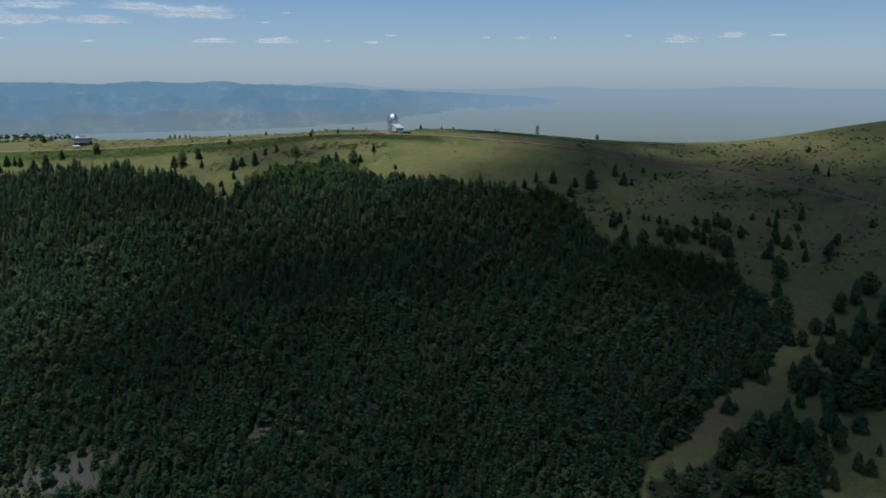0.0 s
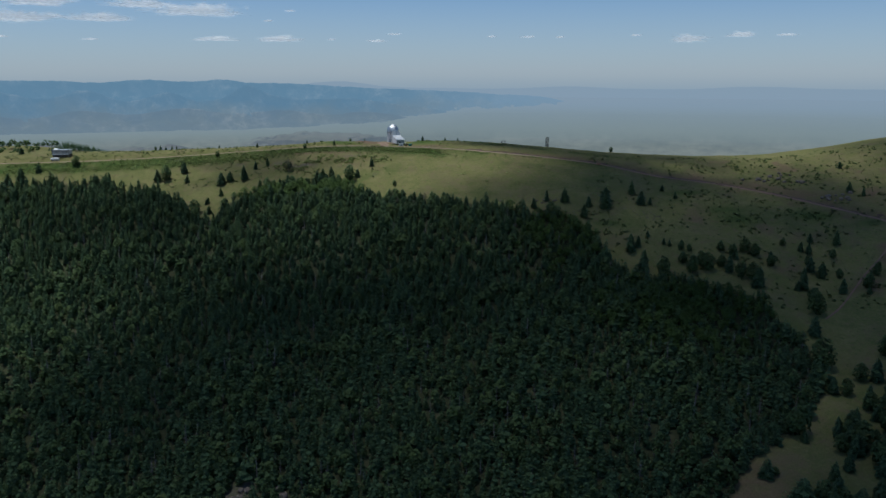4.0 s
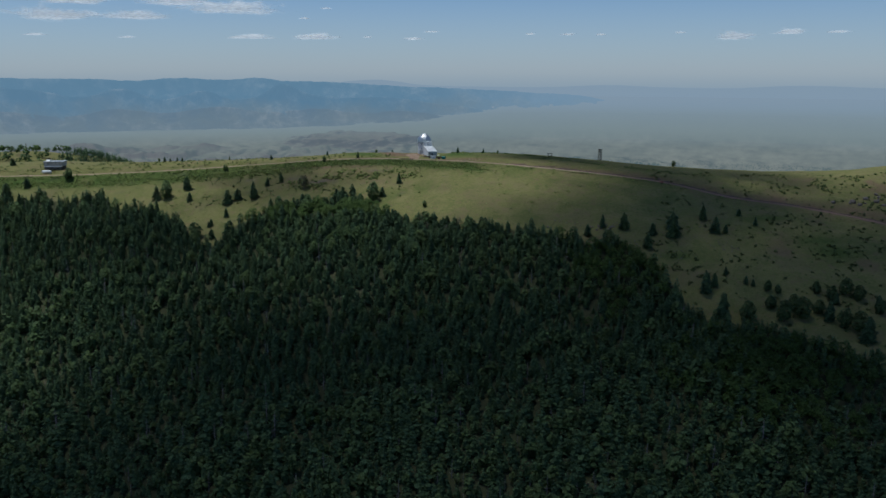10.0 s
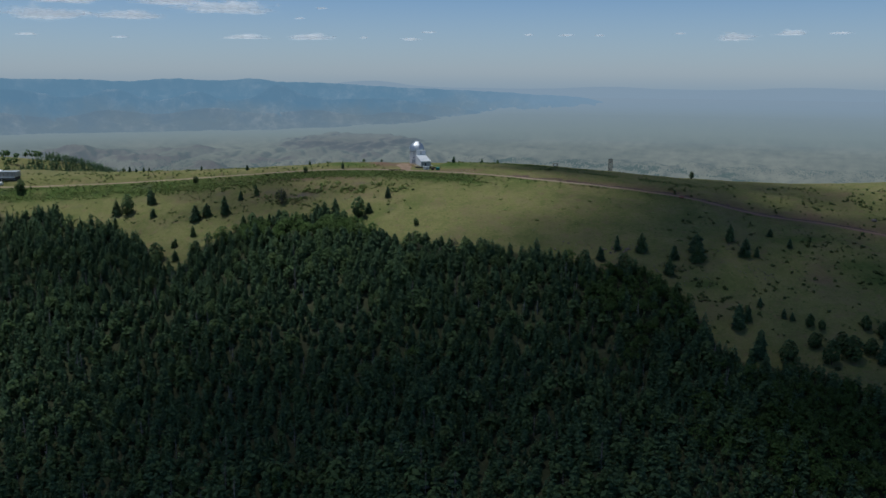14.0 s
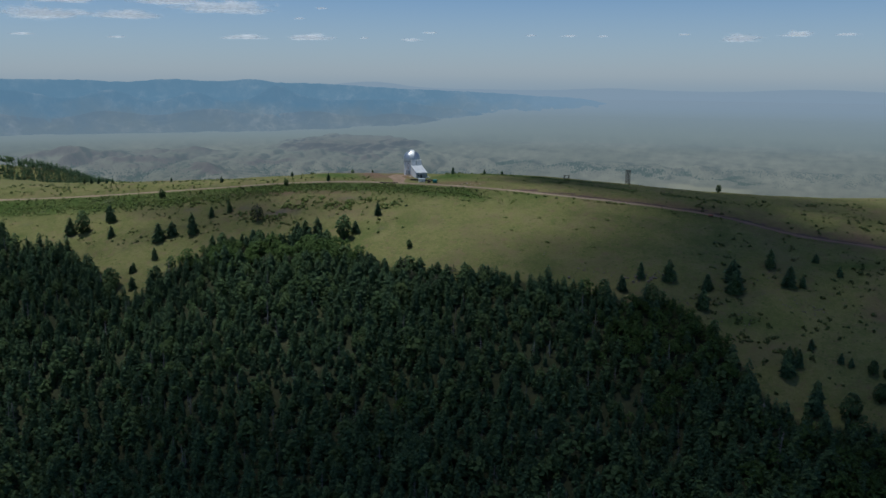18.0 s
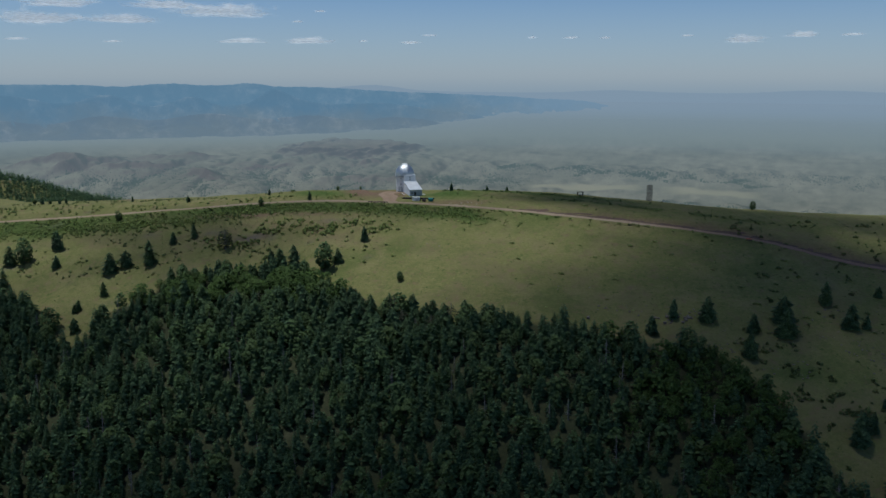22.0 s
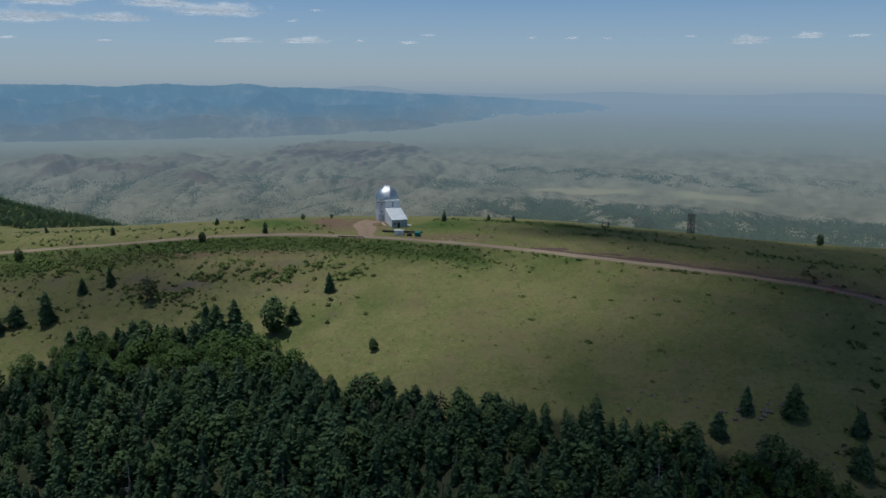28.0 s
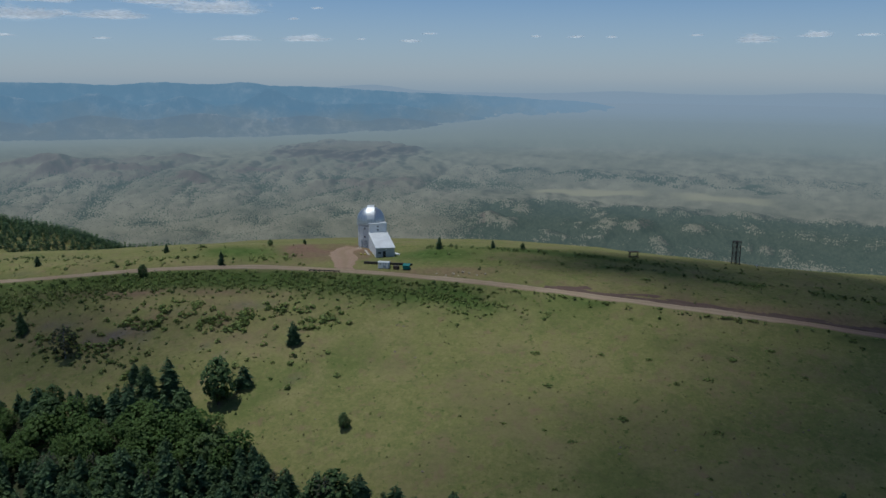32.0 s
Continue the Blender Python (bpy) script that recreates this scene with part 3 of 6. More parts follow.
bare = np.maximum(bare, np.clip(waves(X, Y, 38, 25, 3) - 0.35, 0, 0.8) * np.clip((X - 120) / 60, 0, 1) * (Y > 480) * (Y < 680))
scree = np.clip(1.3 - np.hypot((X + 180) / 28, (Y - 357) / 15), 0, 1) + np.clip(1.2 - np.hypot((X + 88) / 14, (Y - 368) / 16), 0, 1) * 0.6
for cx, cy, sx, sy in ((-104, 650, 12, 4.5), (-68, 663.5, 11, 1.8), (-122, 655, 8, 3)):
    scree = np.maximum(scree, 0.5 * np.clip(1.25 - np.hypot((X - cx) / sx, (Y - cy) / sy), 0, 1))
scree = np.clip((scree + 0.25 * waves(X, Y, 12, 5)) * 2 - 0.4, 0, 1)
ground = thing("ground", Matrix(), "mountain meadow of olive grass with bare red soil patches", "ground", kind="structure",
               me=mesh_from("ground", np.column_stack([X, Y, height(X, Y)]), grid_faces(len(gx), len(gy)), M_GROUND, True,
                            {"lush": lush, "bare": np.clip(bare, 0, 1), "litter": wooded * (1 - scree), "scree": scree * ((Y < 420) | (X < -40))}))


def ribbon(name, line, half, lift, label, red_from=1e9, wander=0.3):
    """A dirt track draped on the ground, crowned, with sunk ragged edges."""
    t = np.gradient(line, axis=0)
    t /= np.hypot(t[:, 0], t[:, 1])[:, None]
    n = np.column_stack([-t[:, 1], t[:, 0]])
    rows, red, verge = [], [], []
    offs = (-1.25, -1.0, -0.62, -0.42, -0.15, 0.15, 0.42, 0.62, 1.0, 1.25)
    lifts = (-0.35, 0.02, 0.10, 0.04, 0.12, 0.12, 0.04, 0.10, 0.02, -0.35)
    for o, z in zip(offs, lifts):
        w = half * (1 + wander * waves(line[:, 0], line[:, 1] + 90 * np.sign(o), 14, 31))
        p = line + n * (o * w)[:, None]
        rows.append(np.column_stack([p, height(p[:, 0], p[:, 1]) + lift + z]))
        red.append(np.clip((line[:, 0] - red_from) / 60, 0, 1))
        verge.append(np.full(len(line), 0.75 if abs(o) > 1 else 0.25 if abs(o) == 0.15 else 0.0))
    v = np.concatenate(rows)
    f = grid_faces(len(line), len(offs))
    return thing(name, Matrix(), label, "road", kind="structure",
                 me=mesh_from(name, v, f, M_ROAD, True, {"red": np.concatenate(red), "verge": np.concatenate(verge)}))


ribbon("road", ROAD_P, 2.1, 0.16, "unpaved red-brown dirt road across the meadow", 60)
M_BANK = plain("cut_bank_soil", (0.135, 0.088, 0.070), (0.095, 0.068, 0.054), 0.25, 0.95, 0, 0.15)
ahead = np.gradient(ROAD_P, axis=0)
ahead /= np.hypot(ahead[:, 0], ahead[:, 1])[:, None]
BANK_P = (ROAD_P + np.column_stack([-ahead[:, 1], ahead[:, 0]]) * 4.1)[(ROAD_P[:, 0] > 12) & (ROAD_P[:, 0] < 285)]
bank = ribbon("road_bank", BANK_P, 1.75, 0.12, "dark red-brown cut earth bank above the road", -900, 0.55)
bank.data.materials[0] = M_BANK
ribbon("driveway", DRIVE_P, 3.2, 0.10, "reddish gravel drive up to the observatory", -78, 0.35)
ribbon("trail", TRAIL_P, 0.5, 0.10, "narrow dirt footpath down the slope", 0)

# ---- distance: valley, ranges, sky ----
CEN = np.array((0.0, 440.0))
VAL_R = (1100, 2200, 2400, 2800, 3200, 3600, 4000, 4250, 4500)
VAL_Z = (-444, -462, -459, -424, -367, -293, -227, -188, -110)


def ridged(a, r, size, seed):
    return 1 - np.abs(waves(a, r, size, seed, 3))


def knolls(x, y, size, seed):
    """Rounded hills with sharp gullies between them, at three sizes."""
    w = 0.35 * size * waves(x, y, size * 1.5, seed + 1, 1)
    z = np.abs(waves(x + w, y - w, size, seed, 1)) + 0.45 * np.abs(waves(x - w, y, size * 0.42, seed + 2, 1)) + 0.2 * np.abs(waves(x, y + w, size * 0.17, seed + 3, 1))
    return z / 1.1


def blur(z, n):
    k = np.ones(2 * n + 1) / (2 * n + 1)
    z = np.apply_along_axis(lambda q: np.convolve(np.pad(q, n, mode="edge"), k, "valid"), 1, z)
    return np.apply_along_axis(lambda q: np.convolve(np.pad(q, n, mode="edge"), k, "valid"), 0, z)


# hills in the valley: azimuth, distance, half width in degrees, half depth, height
HILLS = [(-28.3, 3600, 2.3, 70, 44), (-24.4, 3500, 2.4, 60, 38), (-20.0, 3330, 1.6, 45, 26), (-22, 3640, 3.5, 60, 24), (-9.0, 3520, 1.2, 35, 20), (-8.5, 3270, 3.0, 60, 24), (-16, 3480, 2.2, 50, 18),
         (0.0, 3490, 1.3, 40, 18), (7, 3440, 3.5, 30, 13), (13, 3400, 4.0, 32, 14), (2, 3090, 4.5, 70, 22), (0.8, 2770, 2.4, 90, 24), (5.2, 2600, 2.4, 80, 26), (9.5, 2740, 2.6, 80, 26)]


def valley():
    az, rr = np.radians(np.linspace(-35, 35, 600)), np.concatenate([np.linspace(1150, 2350, 6), np.linspace(2370, 4440, 270)])
    A, R = np.meshgrid(az, rr)
    A, R = A.ravel(), R.ravel()
    x, y = R * np.sin(A) + CEN[0], R * np.cos(A) + CEN[1]
    deg = np.degrees(A)
    z = smooth_interp(R, VAL_R, VAL_Z)
    z = z + np.clip((deg + 15) / 17, 0, 1) * np.clip((R - 3850) / 300, 0, 1) * 66
    warp = waves(x, y, 210, 33, 2)
    d2, q2 = deg + 0.8 * warp, R + 40 * waves(x, y, 190, 34, 2)
    mounds = np.zeros(len(z))
    for hd, hr, sd, sr, tall in HILLS:
        mounds = np.maximum(mounds, tall * np.exp(-np.abs((d2 - hd) / sd) ** 1.7 - np.abs((q2 - hr) / sr) ** 1.7))
    # flat-topped mesa
    m = np.clip((1.15 - np.abs((deg + 9.6) / 5.4) ** 2.2 - np.abs((R - 3740) / 165) ** 2 + 0.25 * waves(x, y, 140, 15)) * 1.15, 0, 1)
    m = 0.75 * m + 0.25 * np.clip((m - 0.55) * 2.6, 0, 1)
    right = np.clip((deg + 5) / 6, 0, 1)
    east = right * np.clip((3080 - 60 * np.clip((deg - 8) / 10, 0, 1) - q2) / 90, 0, 1) + 0.45 * right * np.exp(-((q2 - 3420) / 75) ** 2)
    west = np.clip((-1 - deg) / 6, 0, 1) * np.clip((3680 - q2) / 120, 0, 1)
    low = np.clip((R - 2350) / 150, 0, 1)
    kn, kw = knolls(x, y * 0.55, 300, 51), knolls(x, y * 0.6, 420, 57)
    z = z + low * (0.8 * mounds * (0.55 + 0.6 * kw) + 30 * m + east * 17 * kn + west * (5 + 11 * np.clip((R - 2950) / 250, 0, 1)) * kw + 6 * kw * np.exp(-((deg + 9) / 7) ** 2 - ((R - 3560) / 150) ** 2))
    zz = z.reshape(len(rr), len(az))
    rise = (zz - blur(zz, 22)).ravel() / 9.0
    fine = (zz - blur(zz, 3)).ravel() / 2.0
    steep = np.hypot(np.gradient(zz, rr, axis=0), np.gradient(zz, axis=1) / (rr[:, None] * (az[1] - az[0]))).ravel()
    df, qf = deg + 0.3 * warp, R + 0.35 * (q2 - R)
    fields = np.exp(-np.abs((df - 7.2) / 4.0) ** 6 - np.abs((qf - 3190 - 4 * (df - 7)) / 40) ** 5) + np.exp(-np.abs((df - 16.0) / 3.0) ** 6 - np.abs((qf - 3180 + 6 * (df - 16)) / 44) ** 5)
    # woods, thicker in hollows and thinner on rises to paint in the relief
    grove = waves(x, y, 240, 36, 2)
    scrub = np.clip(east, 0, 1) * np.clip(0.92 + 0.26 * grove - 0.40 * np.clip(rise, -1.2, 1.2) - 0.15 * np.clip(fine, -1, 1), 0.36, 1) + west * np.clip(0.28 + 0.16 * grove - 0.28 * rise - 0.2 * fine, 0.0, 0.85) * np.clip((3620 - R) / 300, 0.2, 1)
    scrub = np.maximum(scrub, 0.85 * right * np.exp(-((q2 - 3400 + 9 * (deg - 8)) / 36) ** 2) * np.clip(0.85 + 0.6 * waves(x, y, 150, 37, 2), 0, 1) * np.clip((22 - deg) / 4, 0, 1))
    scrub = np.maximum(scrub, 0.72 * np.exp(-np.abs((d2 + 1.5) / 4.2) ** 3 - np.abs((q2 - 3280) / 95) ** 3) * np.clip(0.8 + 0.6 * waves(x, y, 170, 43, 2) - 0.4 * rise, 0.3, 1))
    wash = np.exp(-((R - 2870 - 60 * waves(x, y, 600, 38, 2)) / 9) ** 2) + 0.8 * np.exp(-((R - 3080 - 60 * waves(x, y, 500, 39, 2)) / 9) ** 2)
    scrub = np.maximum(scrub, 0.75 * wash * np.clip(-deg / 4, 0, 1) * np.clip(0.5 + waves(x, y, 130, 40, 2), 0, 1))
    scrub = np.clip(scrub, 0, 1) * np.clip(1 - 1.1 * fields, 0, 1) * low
    tilt = (np.gradient(zz, axis=1) / (rr[:, None] * (az[1] - az[0]))).ravel()
    lean = np.gradient(zz, rr, axis=0).ravel() - np.gradient(smooth_interp(rr, VAL_R, VAL_Z), rr).repeat(len(az))
    # shade painted on the slopes that face east and away, broken up by noise
    hill_shade = np.clip(0.08 - 3.6 * tilt - 2.2 * lean + 0.25 * grove + 0.25 * waves(x, y, 90, 42, 2), 0, 1) * low * np.clip((3900 - R) / 200, 0, 1) * np.clip(1 - fields, 0, 1)
    # brown hills and mesa, plus steep ground darkened to paint in slope shade
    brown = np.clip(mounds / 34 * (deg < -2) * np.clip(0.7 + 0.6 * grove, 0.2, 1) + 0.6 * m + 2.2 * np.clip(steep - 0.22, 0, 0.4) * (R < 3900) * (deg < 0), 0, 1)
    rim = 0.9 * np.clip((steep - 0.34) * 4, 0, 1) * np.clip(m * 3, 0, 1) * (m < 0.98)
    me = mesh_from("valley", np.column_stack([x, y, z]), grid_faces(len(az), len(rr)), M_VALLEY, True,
                   {"scrub": scrub, "rock": np.clip(brown, 0, 1), "rim": rim, "hill_shade": hill_shade, "fields": np.clip(fields, 0, 1), "across": A * 3200, "out": R})
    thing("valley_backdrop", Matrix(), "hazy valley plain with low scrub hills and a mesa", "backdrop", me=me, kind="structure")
    # single bushes, thick on the wooded hills and thin on the plain
    rg = np.random.RandomState(58)
    n = 200000
    i = rg.randint(6, len(rr) - 1, n) * len(az) + rg.randint(0, len(az) - 1, n)
    p = (0.95 * np.clip(scrub[i] * 1.9, 0, 1) * np.clip(2.4 - 2.4 * scrub[i], 0.25, 1) * np.where(deg[i] < -4, 0.5, 1.0) + 0.05 * west[i]) * (R[i] < 3470)
    i = i[rg.rand(n) < p]
    n = len(i)
    da, dr = rg.uniform(-0.5, 0.5, n) * (az[1] - az[0]), rg.uniform(-0.5, 0.5, n) * (rr[-1] - rr[-2])
    bx, by = (R[i] + dr) * np.sin(A[i] + da) + CEN[0], (R[i] + dr) * np.cos(A[i] + da) + CEN[1]
    size = rg.uniform(0.7, 1.35, n) * (1 + (R[i] - 2500) / 2500)
    tent = np.array([(1, 0, 0), (-0.5, 0.87, 0), (-0.5, -0.87, 0), (0.3, -0.2, 1.7)])
    v = np.stack([bx, by, z[i] - 0.4], 1)[:, None, :] + tent[None] * size[:, None, None] * np.array((1, 1.5, 1))
    f = (np.arange(n)[:, None, None] * 4 + np.array([(0, 1, 3), (1, 2, 3), (2, 0, 3)])[None]).reshape(-1, 3)
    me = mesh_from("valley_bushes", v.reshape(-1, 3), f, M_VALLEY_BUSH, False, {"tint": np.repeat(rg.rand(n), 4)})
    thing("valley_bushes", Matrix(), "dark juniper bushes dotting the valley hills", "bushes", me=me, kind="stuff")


def mountains(name, r0, depth, degs, tops, foot, material, label, seed, rough):
    """A range far off: spurs and gullies that climb to an uneven crest."""
    az, k = np.radians(np.linspace(degs[0], degs[-1], 460)), np.linspace(0, 1, 30)
    A, K = np.meshgrid(az, k)
    A, K = A.ravel(), K.ravel()
    R = r0 + depth * K
    top = smooth_interp(np.degrees(A), degs, tops)
    lat = A * r0
    foot = foot + 14 * waves(lat, lat * 0, 420, seed + 5)
    spur = np.clip(ridged(lat + 60 * waves(lat, K * 200, 200, seed + 3, 1), K * 120, 260, seed), 0, 1)
    z = foot + (top - foot) * (K ** 0.9 * (0.45 + 0.55 * spur) + 0.55 * (1 - spur) * K ** 3)
    z = z + rough * waves(lat, K * 200, 80, seed + 1) * np.sin(K * 3.14) * 0.6 + rough * 0.3 * waves(lat, lat * 0, 110, seed + 2) * K
    x, y = R * np.sin(A) + CEN[0], R * np.cos(A) + CEN[1]
    n = len(az)
    v = np.column_stack([x, y, z])
    back = np.column_stack([v[-n:, 0] * 1.008, v[-n:, 1] * 1.008, v[-n:, 2] - 160])
    thing(name, Matrix(), label, "mountains", me=mesh_from(name, np.vstack([v, back]), grid_faces(n, 31), material, True), kind="structure")


valley()
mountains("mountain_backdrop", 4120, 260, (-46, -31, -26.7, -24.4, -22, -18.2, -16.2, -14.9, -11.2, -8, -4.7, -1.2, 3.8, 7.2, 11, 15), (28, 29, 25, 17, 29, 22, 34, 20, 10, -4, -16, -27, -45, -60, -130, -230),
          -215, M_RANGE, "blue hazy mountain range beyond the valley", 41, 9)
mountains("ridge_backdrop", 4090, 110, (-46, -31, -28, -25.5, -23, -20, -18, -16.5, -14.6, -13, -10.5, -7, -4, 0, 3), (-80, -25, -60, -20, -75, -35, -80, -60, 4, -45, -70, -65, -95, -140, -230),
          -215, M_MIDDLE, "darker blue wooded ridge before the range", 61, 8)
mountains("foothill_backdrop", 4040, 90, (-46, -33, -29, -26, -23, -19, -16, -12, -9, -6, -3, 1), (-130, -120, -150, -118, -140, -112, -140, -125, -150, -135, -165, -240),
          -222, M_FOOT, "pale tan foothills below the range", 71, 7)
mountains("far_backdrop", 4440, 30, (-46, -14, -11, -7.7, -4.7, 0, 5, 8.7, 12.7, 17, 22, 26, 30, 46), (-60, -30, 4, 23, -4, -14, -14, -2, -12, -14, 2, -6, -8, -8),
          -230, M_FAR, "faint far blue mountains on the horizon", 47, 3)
# glowing sheet added to stand in for the haze over the horizon
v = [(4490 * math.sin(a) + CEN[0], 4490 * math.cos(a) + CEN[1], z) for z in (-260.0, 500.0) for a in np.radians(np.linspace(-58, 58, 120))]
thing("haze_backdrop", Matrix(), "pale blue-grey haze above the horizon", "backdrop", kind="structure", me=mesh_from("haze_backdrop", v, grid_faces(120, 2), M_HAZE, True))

# ---- clouds ----
def cloud_arrays(seed, sx, sy, tall, rim=0.55):
    """One billowing cloud with a level base; it thins towards its rim."""
    na, nr = 40, 10
    a, q = np.linspace(0, 6.283185, na, endpoint=False), np.linspace(0, 1, nr)
    Q, A = np.meshgrid(q, a, indexing="ij")
    Q, A = Q.ravel(), A.ravel()
    ragged = 1 + 0.28 * waves(np.cos(A) * 2.2, np.sin(A) * 2.2, 2.4, seed, 3)
    u, v = Q * ragged * np.cos(A), Q * ragged * np.sin(A)
    x, y = u * sx, v * sy
    top = tall * np.sqrt(np.clip(1 - Q * Q, 0, 1)) * (0.7 + 0.35 * np.abs(waves(u * 3, v * 3, 2.6, seed + 1, 2)))
    dense = np.clip((1 - Q) / rim, 0, 1)
    dense = dense * dense * (3 - 2 * dense)
    up, dn = np.column_stack([x, y, top]), np.column_stack([x, y, -0.12 * tall * (1 - Q * Q)])
    f = []
    for i in range(nr - 1):
        for k in range(na):
            f.append((i * na + k, (i + 1) * na + k, (i + 1) * na + (k + 1) % na, i * na + (k + 1) % na))
    f = np.array(f)
    return np.vstack([up, dn]), np.vstack([f, f[:, ::-1] + nr * na]), np.concatenate([dense, dense])


def sky_cloud(az, up, width, tall, seed):
    """A small fair-weather cloud low over the horizon; az and up in degrees, width and height in metres."""
    v, f, dense = cloud_arrays(seed, 1, 1, 1, 0.75)
    n = len(v) // 2
    x, z = v[:, 0], v[:, 1]
    deep = np.sqrt(np.clip(1 - x * x - z * z, 0, 1))
    deep[n:] *= -1
    q = np.column_stack([x * width * 0.55, -deep * width * 0.12, np.where(z > 0, z * tall * 1.1, z * tall * 0.35)])
    r, a = 4350, radians(az)
    at = (CEN[0] + r * math.sin(a), CEN[1] + r * math.cos(a), 60 + r * math.tan(radians(up)))
    thing("cloud", pose(*at, 0, 0, -az), "soft flat white fair-weather cloud above the horizon", "cloud", "fair-weather clouds",
          mesh_from("cloud", q, f, M_CLOUD, True, {"dense": dense}))


for k, (az, up, w, tall) in enumerate(CLOUDS):
    sky_cloud(az, up, w, tall, 100 + 7 * k)


def shade_cloud(x, y, sx, sy, turn, thick, rim, seed):
    """A cloud overhead whose shadow falls round (x, y) on the slope."""
    v, f, dense = cloud_arrays(seed, sx, sy, 45, rim)
    v, f, dense = v[:len(v) // 2], f[:len(f) // 2], dense[:len(v) // 2]     # its billowing top; the base is open
    at = Vector((x, y, H(x, y))) + SUN * ((900 - H(x, y)) / SUN.z)
    thing("cloud", Matrix.Translation(at) @ pose(0, 0, 0, 0, 0, turn), "broken grey-white cumulus cloud drifting overhead", "cloud", "clouds overhead",
          mesh_from("cloud_deck", v, f, M_SHADE, True, {"dense": dense * thick}))


for k, row in enumerate(SHADES):
    shade_cloud(*row, 300 + 11 * k)


# ---- trees ----
def trunk_arrays(h, r, sides=6, rings=((-0.06, 1.5), (0.06, 1.0), (0.5, 0.6), (1.0, 0.12))):
    a = np.arange(sides) * 6.2832 / sides
    ring = np.column_stack([np.cos(a), np.sin(a)])
    v = np.vstack([np.column_stack([ring * r * w, np.full(sides, z * h if z > 0.1 else z)]) for z, w in rings])
    f = []
    for lv in range(len(rings) - 1):
        for i in range(sides):
            j = (i + 1) % sides
            p, q, s, t = lv * sides + i, lv * sides + j, (lv + 1) * sides + j, (lv + 1) * sides + i
            f += [(p, q, s), (p, s, t)]
    return v, np.array(f)


def unit(v):
    return v / np.maximum(np.linalg.norm(v, axis=1), 1e-6)[:, None]


def spruce_arrays(rng, count, radius, start=0.05, droop=0.35, full=0.75, broad=0.42, belly=0.0):
    """Drooping boughs set all the way up round a spire, in a tree of height one: corners, faces, soft normals."""
    b = np.arange(count)
    z = start + (0.985 - start) * (1 - (1 - (b + rng.rand(count)) / count) ** 0.60)
    a = b * 2.399963 + rng.rand(count) * 1.2
    ph = rng.rand(4) * 6.283
    lobes = 1 + 0.20 * np.sin(2 * a + ph[0]) + 0.16 * np.sin(11 * z + 3 * a + ph[1]) + 0.12 * np.sin(23 * z + ph[2])
    r0 = radius * (1 - z) ** full * (1 - belly * np.clip(0.35 - z, 0, 1)) * lobes + 0.012
    r = r0 * (0.55 + 0.62 * rng.rand(count))
    wd, dp = r0 * broad * (0.7 + 0.6 * rng.rand(count)) + 0.006, droop * r * (0.2 + rng.rand(count))
    ca, sa, skew = np.cos(a), np.sin(a), 0.25 * wd * rng.randn(count)
    v = np.empty((count, 4, 3))
    for k, (along, side, dz) in enumerate(((0.18 * r, 0 * r, 0.02 + 0 * r), (0.68 * r, wd, -0.6 * dp - 0.014), (r, skew, -dp - 0.004), (0.60 * r, -wd, -0.6 * dp - 0.018))):
        v[:, k] = np.column_stack([ca * along - sa * side, sa * along + ca * side, z + dz])
    n = unit(np.column_stack([0.75 * ca, 0.75 * sa, 0.62 + 0 * z]) + 0.30 * rng.randn(count, 3))
    v = v.reshape(-1, 3)
    v[:, 2] = np.clip(v[:, 2], 0.01, 1.0)
    k = b[:, None] * 4
    return v, np.vstack([k + np.array((0, 2, 1)), k + np.array((0, 3, 2))]), np.repeat(n, 4, axis=0)


OCTA = np.array([(1, 0, 0), (-1, 0, 0), (0, 1, 0), (0, -1, 0), (0, 0, 1), (0, 0, -1)], float)
OCTA_F = np.array([(0, 2, 4), (2, 1, 4), (1, 3, 4), (3, 0, 4), (2, 0, 5), (1, 2, 5), (3, 1, 5), (0, 3, 5)])


